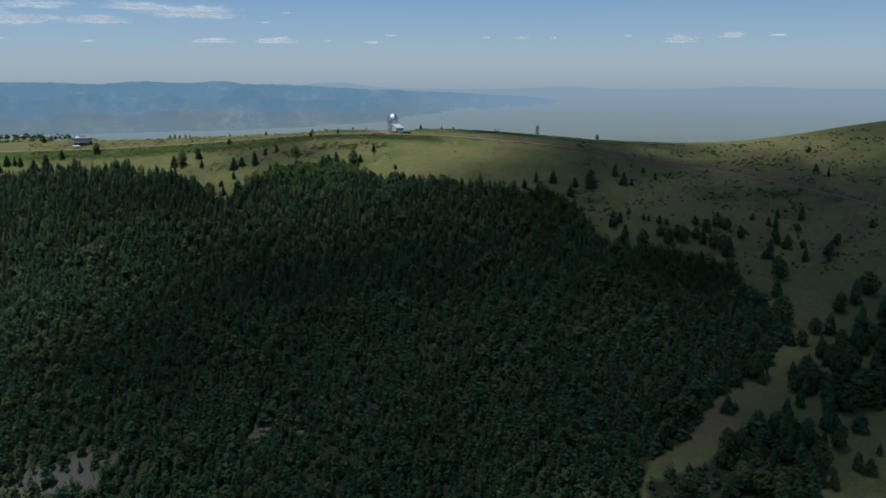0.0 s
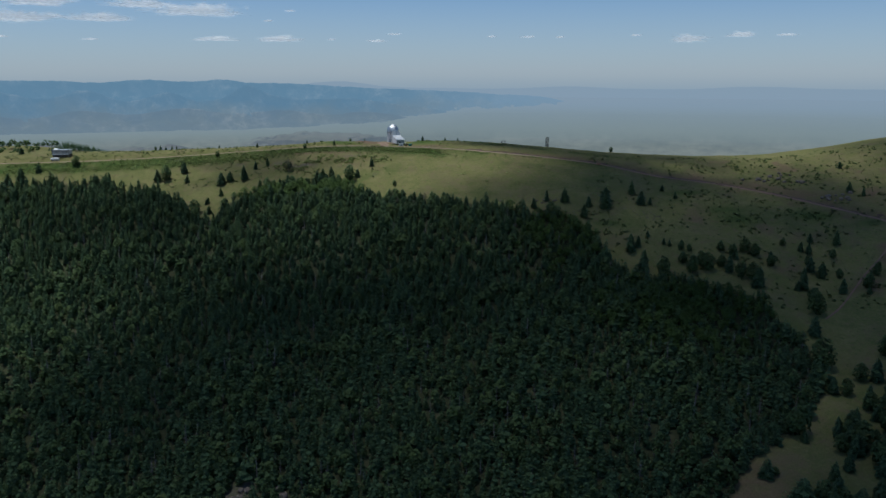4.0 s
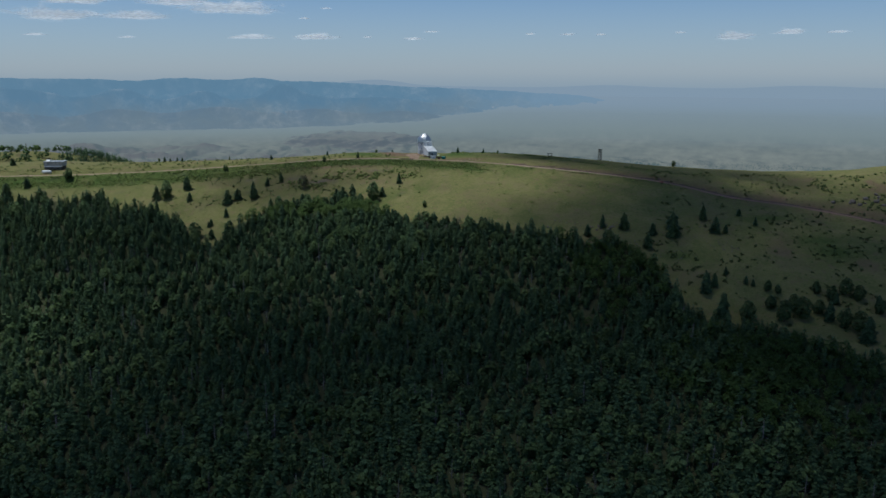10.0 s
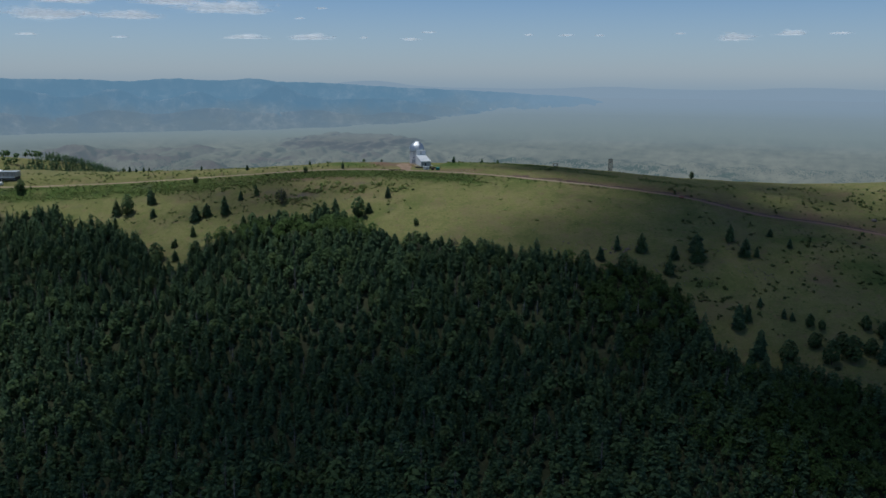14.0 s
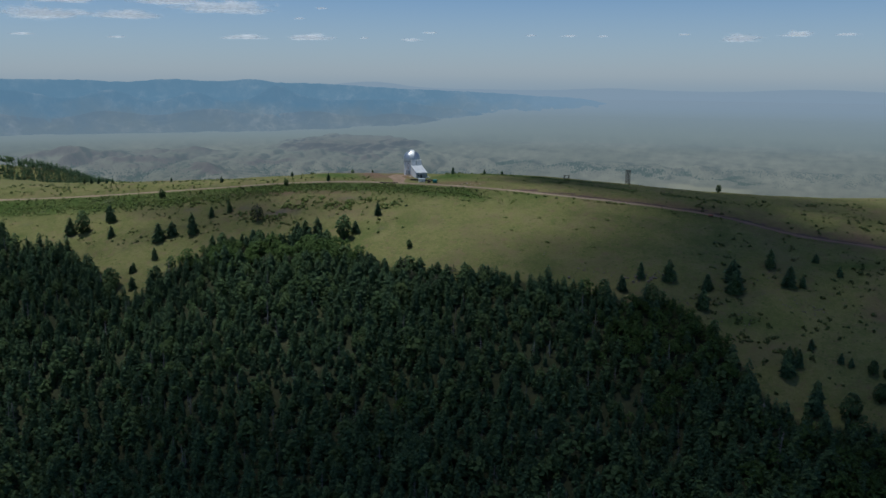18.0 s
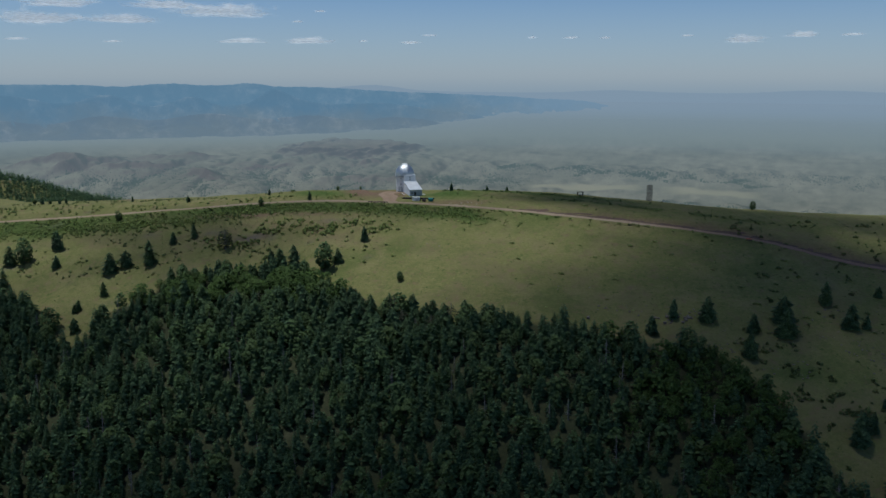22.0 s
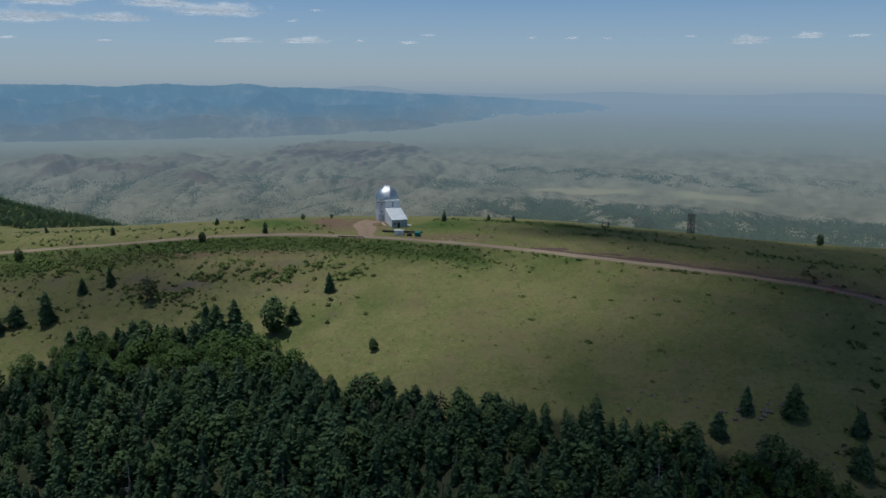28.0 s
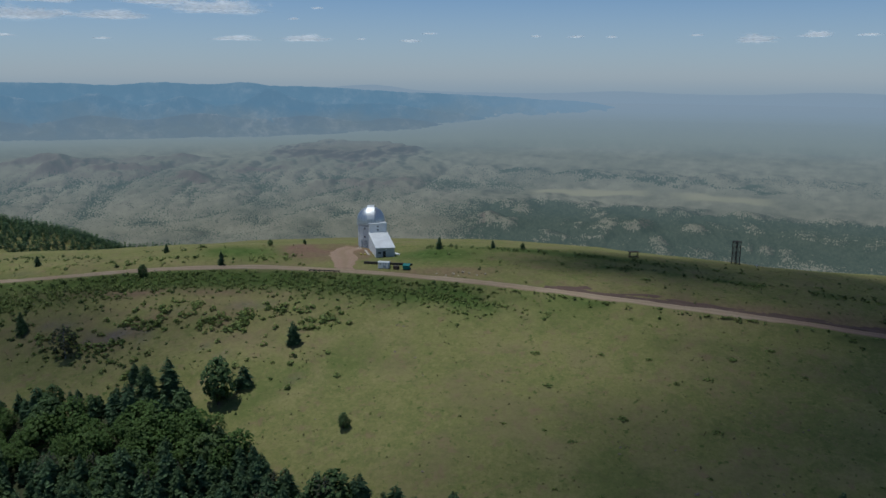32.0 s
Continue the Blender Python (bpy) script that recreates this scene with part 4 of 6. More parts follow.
def clump_arrays(rng, n, width, low, high, size, up=0.5):
    """A crown of many small ragged sprays of leaves with gaps between them, in a tree of height one."""
    p = rng.uniform(-1, 1, (n * 4, 3))
    q = np.linalg.norm(p, axis=1)
    lumps = rng.randn(7, 3)
    lumps /= np.linalg.norm(lumps, axis=1)[:, None]
    reach = 0.82 + 0.2 * np.clip((p / np.maximum(q, 0.01)[:, None] @ lumps.T).max(1) * 2 - 1, 0, 1)
    p = p[(q > 0.35) & (q < reach)][:n]
    n = len(p)
    taper = 1 - 0.35 * np.maximum(p[:, 2], 0)
    c = np.column_stack([p[:, 0] * width * taper, p[:, 1] * width * taper, (low + high) / 2 + p[:, 2] * (high - low) / 2])
    out = p / np.linalg.norm(p, axis=1)[:, None] + np.array((0, 0, up)) + rng.randn(n, 3) * 0.45
    out /= np.linalg.norm(out, axis=1)[:, None]
    a = np.cross(out, rng.randn(n, 3))
    a /= np.linalg.norm(a, axis=1)[:, None]
    b = np.cross(out, a)
    s = (size * (0.6 + 0.9 * rng.rand(n)))[:, None]
    w = 0.6 + 0.6 * rng.rand(4, n)[:, :, None]
    v = np.stack([c + a * s * w[0], c + b * s * w[1] - out * s * 0.35, c - a * s * w[2], c - b * s * w[3] - out * s * 0.35, c + out * s * 0.45], axis=1).reshape(-1, 3)
    v[:, 2] = np.maximum(v[:, 2], 0.0)
    k = np.arange(n)[:, None] * 5
    f = np.vstack([k + np.array(t) for t in ((0, 1, 4), (1, 2, 4), (2, 3, 4), (3, 0, 4))])
    return v, f, np.repeat(unit(p / np.linalg.norm(p, axis=1)[:, None] + np.array((0, 0, 0.3 + 0.5 * up)) + 0.28 * rng.randn(n, 3)), 5, axis=0)


def snag_arrays(rng, n):
    """A bare dead tree: a thin stem with short broken limbs."""
    v, f = trunk_arrays(1.0, 0.02, 5)
    v, f = [v], [f]
    k = len(v[0])
    for i in range(n):
        z, a, r = 0.15 + 0.8 * rng.rand(), rng.rand() * 6.28, 0
        r = 0.17 * (1.1 - z)
        d = np.array((math.cos(a), math.sin(a), 0.15 * rng.randn()))
        s = np.array((-d[1], d[0], 0)) * 0.008
        o = np.array((0, 0, z))
        v.append(np.array([o + s, o - s, o + d * r, o + (0, 0, 0.02), o + d * r * 0.8 + (0, 0, 0.01)]))
        f.append(np.array([(0, 1, 2), (0, 2, 3), (1, 2, 4)]) + k)
        k += 5
    return np.vstack(v), np.vstack(f), None


rng = np.random.RandomState(7)
SHAPES = ((0.20, 0.72), (0.24, 0.66), (0.27, 0.58), (0.29, 0.64), (0.25, 0.52))
SPRUCE = [spruce_arrays(rng, 156, r, full=f, broad=0.25, belly=0.45) for r, f in SHAPES]
SPRUCE_MID = [spruce_arrays(rng, 78, r, full=f, broad=0.34, belly=0.45) for r, f in SHAPES]
SPRUCE_LOW = [spruce_arrays(rng, 38, r, full=0.62, broad=0.50, belly=0.45) for r in (0.21, 0.25, 0.30, 0.27)]
SPIRE = [spruce_arrays(rng, 24, r, broad=0.55) for r in (0.24, 0.28)]
ROUND = [clump_arrays(rng, 120, w, 0.06, 1.02, 0.050) for w in (0.25, 0.29, 0.33)]
ROUND_LOW = [clump_arrays(rng, 56, w, 0.06, 1.02, 0.072) for w in (0.26, 0.32)]
LEAFY = [clump_arrays(rng, 130, w, 0.18, 1.02, 0.048, 0.9) for w in (0.36, 0.43)]
BUSHY = [clump_arrays(rng, 24, w, 0.05, 1.0, 0.13) for w in (0.34, 0.40)]
SNAG = [snag_arrays(rng, 26) for _ in range(3)]


def stand(name, rows, kinds, material, label, trunks=True, low=None):
    """Many trees that nobody could count, as one mesh. Rows: x, y, z, height."""
    vs, fs, ns, tint, k = [], [], [], [], 0
    tv, tf, tk = [], [], 0
    rg = np.random.RandomState(len(rows))
    stem, stem_f = trunk_arrays(0.5, 0.016, 3, ((-0.06, 1.3), (1.0, 0.5)))
    for x, y, z, h in rows:
        choice = kinds if not low or y > 545 else low[0] if y > 470 else low[1]
        v, f, nm = choice[rg.randint(len(choice))]
        a, wide = rg.rand() * 6.28, h * (0.98 + 0.36 * rg.rand())
        ca, sa = math.cos(a) * wide, math.sin(a) * wide
        lean = rg.randn(2) * 0.03 * h
        q = np.column_stack([v[:, 0] * ca - v[:, 1] * sa + x + v[:, 2] * lean[0], v[:, 0] * sa + v[:, 1] * ca + y + v[:, 2] * lean[1], v[:, 2] * h + z])
        vs.append(q.astype(np.float32))
        fs.append(f + k)
        if nm is not None:
            ca, sa = math.cos(a), math.sin(a)
            ns.append(np.column_stack([nm[:, 0] * ca - nm[:, 1] * sa, nm[:, 0] * sa + nm[:, 1] * ca, nm[:, 2]]))
        tint.append(np.full(len(v), rg.rand(), np.float32))
        k += len(v)
        if trunks:
            tv.append(stem * np.array((h, h, h)) + np.array((x, y, z)))
            tf.append(stem_f + tk)
            tk += len(stem)
    ob = thing(name, Matrix(), label, "trees", kind="stuff", me=mesh_from(name, np.vstack(vs), np.vstack(fs), material, bool(ns), {"tint": np.concatenate(tint)}, np.vstack(ns) if ns else None))
    if trunks:
        tagged(part("trunks", mesh_from("trunks", np.vstack(tv), np.vstack(tf), M_BARK), ob), kind="stuff")
    return ob


def tree_proto(kind, seed):
    """One tree of height one, with its trunk and crown; copies share the meshes."""
    rg = np.random.RandomState(seed)
    if kind == "s":
        name, mat, label = "spruce", M_SPRUCE, "dark green conical spruce tree standing on the slope"
        crown, stem = spruce_arrays(rg, 430, 0.27 + 0.08 * rg.rand(), 0.02, 0.30, 0.50 + 0.16 * rg.rand(), 0.20, 0.8), trunk_arrays(0.96, 0.018)
    elif kind == "r":
        name, mat, label = "pine", M_PINE, "broad round-crowned dark green pine tree"
        crown, stem = clump_arrays(rg, 430, 0.31 + 0.06 * rg.rand(), -0.06, 1.02, 0.046), trunk_arrays(0.7, 0.025)
    elif kind == "a":
        name, mat, label = "aspen", M_ASPEN, "leafy deciduous tree at the forest edge"
        crown, stem = clump_arrays(rg, 300, 0.40 + 0.06 * rg.rand(), 0.06, 1.02, 0.043, 1.0), trunk_arrays(0.7, 0.018)
    else:
        name, mat, label = "dead_tree", M_DEAD, "grey half-dead tree with thin bare branches"
        crown, stem = clump_arrays(rg, 150, 0.32, 0.03, 1.0, 0.04), snag_arrays(rg, 50)
    top = thing(name, Matrix(), label, "tree")
    part("trunk", mesh_from("trunk", stem[0], stem[1], M_DEAD if kind == "d" else M_BARK), top)
    part("crown", mesh_from("crown", crown[0], crown[1], M_GREYLEAF if kind == "d" else mat, True, None, crown[2]), top)
    return top


M_GREYLEAF = foliage("grey_needles", (0.075, 0.090, 0.050), (0.125, 0.135, 0.080), (0.130, 0.130, 0.080))
PROTOS = {k: [tree_proto(k, 50 + i) for i in range(n)] for k, n in (("s", 5), ("r", 3), ("a", 3), ("d", 1))}
FIRST = {k: list(v) for k, v in PROTOS.items()}


def plant(x, y, h, kind, group, label=""):
    """Sets one tree on the ground."""
    rg = random.Random(int(x * 13 + y * 7))
    wide = rg.uniform(0.95, 1.32)
    m = pose(x, y, H(x, y) - 0.05, rg.uniform(-2, 2), rg.uniform(-2, 2), rg.uniform(0, 360)) @ Matrix.Diagonal((h * wide, h * wide, h, 1))
    if FIRST[kind]:
        ob = FIRST[kind].pop()
        ob.matrix_basis = m
    else:
        ob = copy_thing(rg.choice(PROTOS[kind]), Matrix())
        ob.matrix_basis = m
    return tagged(ob, label, "", group)


MEADOW_WEST = [(-191, 646, 8.6, "s"), (-185, 632, 5.7, "s"), (-159, 627, 9.4, "s"), (-154, 631, 7.7, "s"), (-144, 632, 11.3, "s"), (-156, 613, 6.2, "s"), (-163, 605, 4.7, "s"),
               (-139, 647, 5.8, "s"), (-131, 651, 6.6, "s"), (-114, 641, 9.7, "d"), (-92, 633, 5.0, "s"), (-84, 622, 8.0, "s"), (-80, 618, 7.6, "s"), (-108, 679, 4.0, "r"), (-87, 690, 5.1, "s"), (-147, 690, 3.6, "s"), (-172, 667, 4.1, "r"),
               (-87, 628, 8.7, "s"), (-81, 628, 10.2, "s"), (-76, 623, 6.7, "s"), (-68, 625, 12.6, "r"), (-63, 630, 6.1, "s"), (-54, 646, 7.0, "s"), (-36, 617, 4.1, "r")]
CREST = [(133, 716, 4.7, "r"), (-19, 709, 4.4, "s"), (-1, 712, 3.0, "s"), (9, 713, 2.4, "s"), (-230, 700, 3.2, "r"), (-226, 700, 3.8, "s"), (-222, 700, 2.9, "s"), (-217, 700, 3.4, "s"), (-213, 699, 3.2, "s"),
         (-66, 716, 2.0, "r"), (-77, 712, 2.4, "r"), (-111, 706, 3.2, "s"), (-180, 702, 3.0, "s")]
MEADOW_EAST = [(67, 591, 7.7, "s"), (58, 583, 7.1, "s"), (79, 589, 10.2, "s"), (106, 590, 10.6, "s"), (105, 582, 10.3, "s"), (94, 584, 7.4, "s"), (89, 571, 8.9, "s"), (285, 645, 5.5, "s"),
               (272, 600, 7.5, "s"), (278, 593, 6.5, "s"), (126, 603, 9.0, "s"), (129, 587, 9.8, "s"), (135, 588, 5.2, "s"), (148, 609, 4.5, "s"), (154, 597, 4.8, "s")]
HOLLOW = [(112, 535, 12, "s"), (117, 539, 7.6, "s"), (116, 518, 13, "s"), (127, 515, 10, "r"), (142, 533, 6.2, "r"), (140, 522, 6.8, "r"), (143, 511, 11, "r"), (152, 513, 11, "r"), (150, 519, 8.4, "r"), (164, 512, 10.4, "s"),
          (172, 525, 6.8, "s"), (169, 506, 10.4, "r"), (175, 503, 10.4, "r"), (175, 494, 13, "s"), (191, 519, 7, "r"), (218, 532, 7.2, "s"), (212, 514, 9.4, "s"), (205, 506, 6.8, "s"), (196, 492, 6, "s"), (200, 480, 9, "r"),
          (125, 548, 4.4, "s"), (133, 540, 4.4, "s"), (136, 538, 3.8, "s"), (161, 517, 7.4, "r")]
SLOPE_EAST = [(276, 522, 6.3, "s"), (238, 540, 9.3, "s"), (230, 527, 6.6, "r"), (196, 467, 13, "r"), (220, 489, 8.5, "s"),
              (232, 484, 4.6, "s"), (200, 494, 9.6, "s"), (187, 447, 10.6, "s"), (179, 419, 15, "r"), (212, 425, 11.9, "r"), (223, 431, 14.45, "s"), (235, 441, 13.6, "r"), (213, 404, 15.3, "s"),
              (231, 415, 13, "s"), (192, 408, 9, "r"), (199, 407, 11.6, "s"), (175, 398, 8.3, "s"), (181, 397, 8.2, "r"), (186, 387, 11.1, "s"), (192, 379, 11.9, "r"), (213, 392, 11.5, "s")]
HOLLOW_MORE = [(146, 531, 5, "r"), (165, 532, 7, "r"), (171, 528, 8, "r"), (180, 533, 9, "r"), (185, 529, 8, "r"), (192, 523, 7, "s"), (205, 539, 5, "r"), (213, 521, 6, "r"), (223, 543, 6, "s"), (214, 534, 6.5, "s"), (215, 507, 9, "s"), (218, 511, 7, "s"), (225, 505, 6, "r"), (234, 490, 9, "r"), (246, 505, 8, "r"), (240, 500, 6, "s")]
FOOT_EAST = [(204, 386, 6.4, "s"), (164, 364, 8.2, "r"), (173, 365, 12, "r"), (154, 347, 8.6, "s"), (162, 352, 8.2, "s"), (128, 349, 9.0, "s"), (132, 350, 4.0, "r"), (152, 371, 5.4, "s"),
             (151, 376, 16, "r"), (176, 352, 15, "r"), (179, 344, 13.6, "r"), (188, 347, 18, "r"), (196, 348, 14.4, "r"), (166, 334, 9.9, "s"), (170, 334, 8.0, "s"), (154, 327, 12, "s"), (157, 323, 6.9, "s"),
             (161, 325, 6.1, "s"), (166, 321, 11.9, "r"), (178, 329, 11, "s"), (179, 314, 5.5, "s"), (168, 309, 8.1, "s"), (171, 305, 7.5, "s"), (145, 303, 13, "s")]
FOOT_MORE = [(151, 302, 5.8, "s"), (155, 301, 8.4, "s"), (140, 298, 5.7, "s"), (115, 316, 8.4, "r"), (206, 340, 10.2, "r"), (201, 330, 9, "s"), (199, 358, 11.9, "r"), (243, 424, 13, "s"), (225, 399, 10, "s")]
FAR_WEST = [(-314, 624, 12, "s"), (-309, 642, 12, "s"), (-302, 655, 6.9, "s"), (-277, 662, 7.8, "r"), (-201, 636, 12, "r"), (-207, 635, 9.2, "s"), (-192, 646, 8.4, "s"), (-343, 649, 8.4, "s"),
            (-337, 649, 7.0, "s"), (-332, 648, 7.4, "s"), (-336, 699, 5.9, "s"), (-169, 594, 10, "r"), (-173, 590, 9, "s"), (-167, 587, 8.5, "r"), (-176, 596, 8, "s"), (-159, 593, 6.1, "s"), (-164, 604, 3.9, "s"), (-318, 640, 9, "s"), (-296, 634, 9, "s"), (-345, 640, 9, "s")]
CLUMPS = [([(165, 374), (178, 392), (205, 398), (226, 392), (230, 356), (205, 334), (178, 340), (166, 356)], 6.0, 21), ([(112, 296), (122, 330), (140, 339), (157, 345), (162, 326), (152, 300), (130, 288)], 5.2, 22),
          ([(208, 400), (238, 424), (262, 440), (270, 420), (250, 396), (226, 388)], 8.0, 23)]
for rows, group in ((MEADOW_WEST, "trees on the west meadow"), (CREST, "trees along the crest"), (MEADOW_EAST, "trees on the east meadow"), (HOLLOW, "trees in the hollow by the forest"), (HOLLOW_MORE, "trees in the hollow by the forest"), (SLOPE_EAST, "trees on the east slope"),
                    (FOOT_EAST, "trees at the foot of the east slope"), (FOOT_MORE, "trees at the foot of the east slope"), (FAR_WEST, "trees on the far west meadow")):
    for x, y, h, kind in rows:
        plant(x, y, h, kind, group)


def scatter(poly, spacing, seed):
    rg = np.random.RandomState(seed)
    p = np.array(poly, float)
    lo, hi = p.min(0), p.max(0)
    xs, ys = np.meshgrid(np.arange(lo[0], hi[0], spacing), np.arange(lo[1], hi[1], spacing))
    xs, ys = xs.ravel() + rg.uniform(-0.6, 0.6, xs.size) * spacing, ys.ravel() + rg.uniform(-0.6, 0.6, xs.size) * spacing
    ok = inside(xs, ys, poly)
    return xs[ok], ys[ok], rg


for poly, gap, seed in CLUMPS:
    qx, qy, rq = scatter(poly, gap, seed)
    for x, y in zip(qx, qy):
        if rq.rand() < 0.8:
            plant(float(x), float(y), float(4.5 + 8.5 * rq.rand() ** 1.3), "rs"[int(rq.rand() < 0.45)], "trees at the foot of the east slope")
fx, fy, rg = scatter(FOREST, TREE_SPACING, 11)
cx, cy, _ = scatter(COPSE, 5.0, 12)
fx, fy = np.concatenate([fx, cx]), np.concatenate([fy, cy])
keep = (waves(fx, fy, 60, 61) > -1.45) & (fy > 292 + 9 * waves(fx, fy, 40, 64)) & ((np.hypot((fx + 180) / 26, (fy - 357) / 12) > 1 + 0.7 * waves(fx, fy, 14, 65)) | (fy % 3.0 > 2.2)) & (np.hypot((fx + 88) / 6, (fy - 368) / 7) > 1)
fx, fy = fx[keep], fy[keep]
fz = height(fx, fy)
size = (5.6 + 6.0 * rg.rand(len(fx)) ** 2.0) * (0.96 + 0.16 * waves(fx, fy, 90, 62))
leafy = (1.2 * np.exp(-((fx + 95) / 48) ** 2 - ((fy - 612) / 9) ** 2) + np.exp(-((fx - 75) / 30) ** 2 - ((fy - 553) / 22) ** 2) + np.exp(-((fx - 130) / 40) ** 2 - ((fy - 470) / 35) ** 2)
         + 0.5 * np.clip(waves(fx, fy, 70, 63) - 0.75, 0, 1)) > rg.uniform(0.15, 1.0, len(fx))
pick = rg.rand(len(fx))
kind = np.where(leafy, "a", np.where(pick < 0.82, "s", np.where(pick < 0.955, "r", "d")))
size = np.where(kind == "a", size * 0.82, size)
order = np.argsort(-(fy - 0.30 * np.abs(fx + 30)))
single = np.zeros(len(fx), bool)
single[order[:300]] = True
size = np.where(single, np.clip(size, 5.0, 10.5), size)
for i in np.where(single)[0]:
    plant(float(fx[i]), float(fy[i]), float(size[i]), str(kind[i]), "trees at the forest edge")
rest = ~single
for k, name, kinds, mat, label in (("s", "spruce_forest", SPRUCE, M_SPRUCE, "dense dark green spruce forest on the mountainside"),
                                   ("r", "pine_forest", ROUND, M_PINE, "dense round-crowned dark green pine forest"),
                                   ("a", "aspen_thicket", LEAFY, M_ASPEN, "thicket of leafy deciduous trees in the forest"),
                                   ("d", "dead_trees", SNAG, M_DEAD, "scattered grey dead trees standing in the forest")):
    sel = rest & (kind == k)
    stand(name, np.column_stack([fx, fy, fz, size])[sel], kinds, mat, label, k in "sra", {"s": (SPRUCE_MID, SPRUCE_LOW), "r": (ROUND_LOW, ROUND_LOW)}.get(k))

# trees on the spur behind the crest
SPUR = [(-640, 940), (-640, 1090), (-420, 1090), (-220, 1080), (-180, 1010), (-280, 950), (-380, 930), (-430, 945), (-520, 960)]
sx, sy, rg2 = scatter(SPUR, 4.0, 15)
sel = rg2.rand(len(sx)) < np.where(sx < -455, 0.10, 0.95)
sx, sy = sx[sel], sy[sel]
spur = np.column_stack([sx, sy, height(sx, sy), rg2.uniform(5, 8.5, len(sx))])
stand("spur_forest", spur[sx >= -455], SPIRE, M_SPRUCE, "dark spruce forest on the spur behind the crest", False)
stand("spur_trees", spur[sx < -455], BUSHY, M_PINE, "scattered round-crowned trees on the spur's open top", False)


# ---- shrubs and stones ----
M_TUFT = foliage("dry_grass", (0.130, 0.140, 0.060), (0.230, 0.215, 0.105), (0.250, 0.215, 0.120))
BUSH = [clump_arrays(rng, n, 0.62, -0.35, 0.62, 0.21, 0.9) for n in (15, 17, 19)]
TUFT = [clump_arrays(rng, 6, 0.5, -0.2, 0.7, 0.3, 0.6) for _ in range(4)]
ROCK = [(OCTA * 0.5 * np.array((1, 0.8, 0.7)) * (0.7 + 0.6 * rng.rand(6))[:, None], OCTA_F, None) for _ in range(4)]


def low_growth(name, xs, ys, sizes, material, label, kinds, seed=5):
    """Shrubs or stones past counting, as one mesh."""
    rg = np.random.RandomState(seed)
    vs, fs, ns, tint, k = [], [], [], [], 0
    for x, y, z, s in zip(xs, ys, height(xs, ys), sizes):
        v, f, nm = kinds[rg.randint(len(kinds))]
        a = rg.rand() * 6.28
        if nm is not None:
            ns.append(np.column_stack([nm[:, 0] * math.cos(a) - nm[:, 1] * math.sin(a), nm[:, 0] * math.sin(a) + nm[:, 1] * math.cos(a), nm[:, 2]]))
        ca, sa = math.cos(a) * s, math.sin(a) * s
        vs.append(np.column_stack([v[:, 0] * ca - v[:, 1] * sa + x, v[:, 0] * sa + v[:, 1] * ca + y, v[:, 2] * s * rg.uniform(0.7, 1.2) + z]))
        fs.append(f + k)
        k += len(v)
        tint.append(np.full(len(v), rg.rand()))
    thing(name, Matrix(), label, "stones" if kinds is ROCK else "shrubs" if kinds is BUSH else "grass", kind="stuff",
          me=mesh_from(name, np.vstack(vs), np.vstack(fs), material, bool(ns), {"tint": np.concatenate(tint)}, np.vstack(ns) if ns else None))


def region(n, x0, x1, y0, y1, seed, dense=None):
    rg = np.random.RandomState(seed)
    xs, ys = rg.uniform(x0, x1, n), rg.uniform(y0, y1, n)
    ok = ~inside(xs, ys, FOREST) & (to_line(xs, ys, ROAD_P)[0] > 4) & (np.hypot(xs + 43, ys - 712) > 17)
    if dense is not None:
        ok &= rg.rand(n) < dense(xs, ys)
    return xs[ok], ys[ok], rg


xs, ys, rg = region(7500, -340, 320, 470, 712, 71, lambda x, y: np.clip(0.25 + 0.6 * waves(x, y, 50, 72), 0.05, 1) * np.where((np.abs(x - 30) < 90) & (y < 662), 0.05, 1.0) * np.where(y > 690, 0.5, 1.0))
low_growth("meadow_scrub", xs, ys, rg.uniform(0.35, 1.15, len(xs)) ** 1.4, M_JUNIPER, "small dark green tufts and low shrubs dotting the grass", BUSH)
xs, ys, rg = region(24000, -330, 60, 652, 690, 73, lambda x, y: np.exp(-((to_line(x, y, ROAD_P)[0] - 10.5) / 5.5) ** 2) * (y < ROAD_P[to_line(x, y, ROAD_P)[1], 1]) * np.clip((15 - x) / 40, 0.04, 1) * np.clip(1.2 + waves(x, y, 30, 74), 0.25, 1))
low_growth("roadside_shrubs", xs, ys, rg.uniform(0.4, 1.25, len(xs)), M_SHRUB, "bright green low shrubs along the road bank", BUSH)
xs, ys, rg = region(16000, -20, 165, 615, 690, 102, lambda x, y: np.exp(-((to_line(x, y, ROAD_P)[0] - 4.2) / 1.3) ** 2) * (y < ROAD_P[to_line(x, y, ROAD_P)[1], 1]) * np.clip(0.75 + 1.2 * waves(x, y, 22, 103), 0.05, 1))
low_growth("verge_shrubs", xs, ys, rg.uniform(0.4, 1.1, len(xs)), M_SHRUB, "dense green low growth along the road's lower edge", BUSH)
xs, ys, rg = region(2400, -330, -60, 672, 702, 97, lambda x, y: np.exp(-((to_line(x, y, ROAD_P)[0] - 9) / 4) ** 2) * (y > ROAD_P[to_line(x, y, ROAD_P)[1], 1]) * np.clip(0.5 + waves(x, y, 26, 98), 0.02, 1))
low_growth("bank_shrubs", xs, ys, rg.uniform(0.5, 1.6, len(xs)), M_SHRUB, "olive green shrubs on the bank above the road", BUSH)
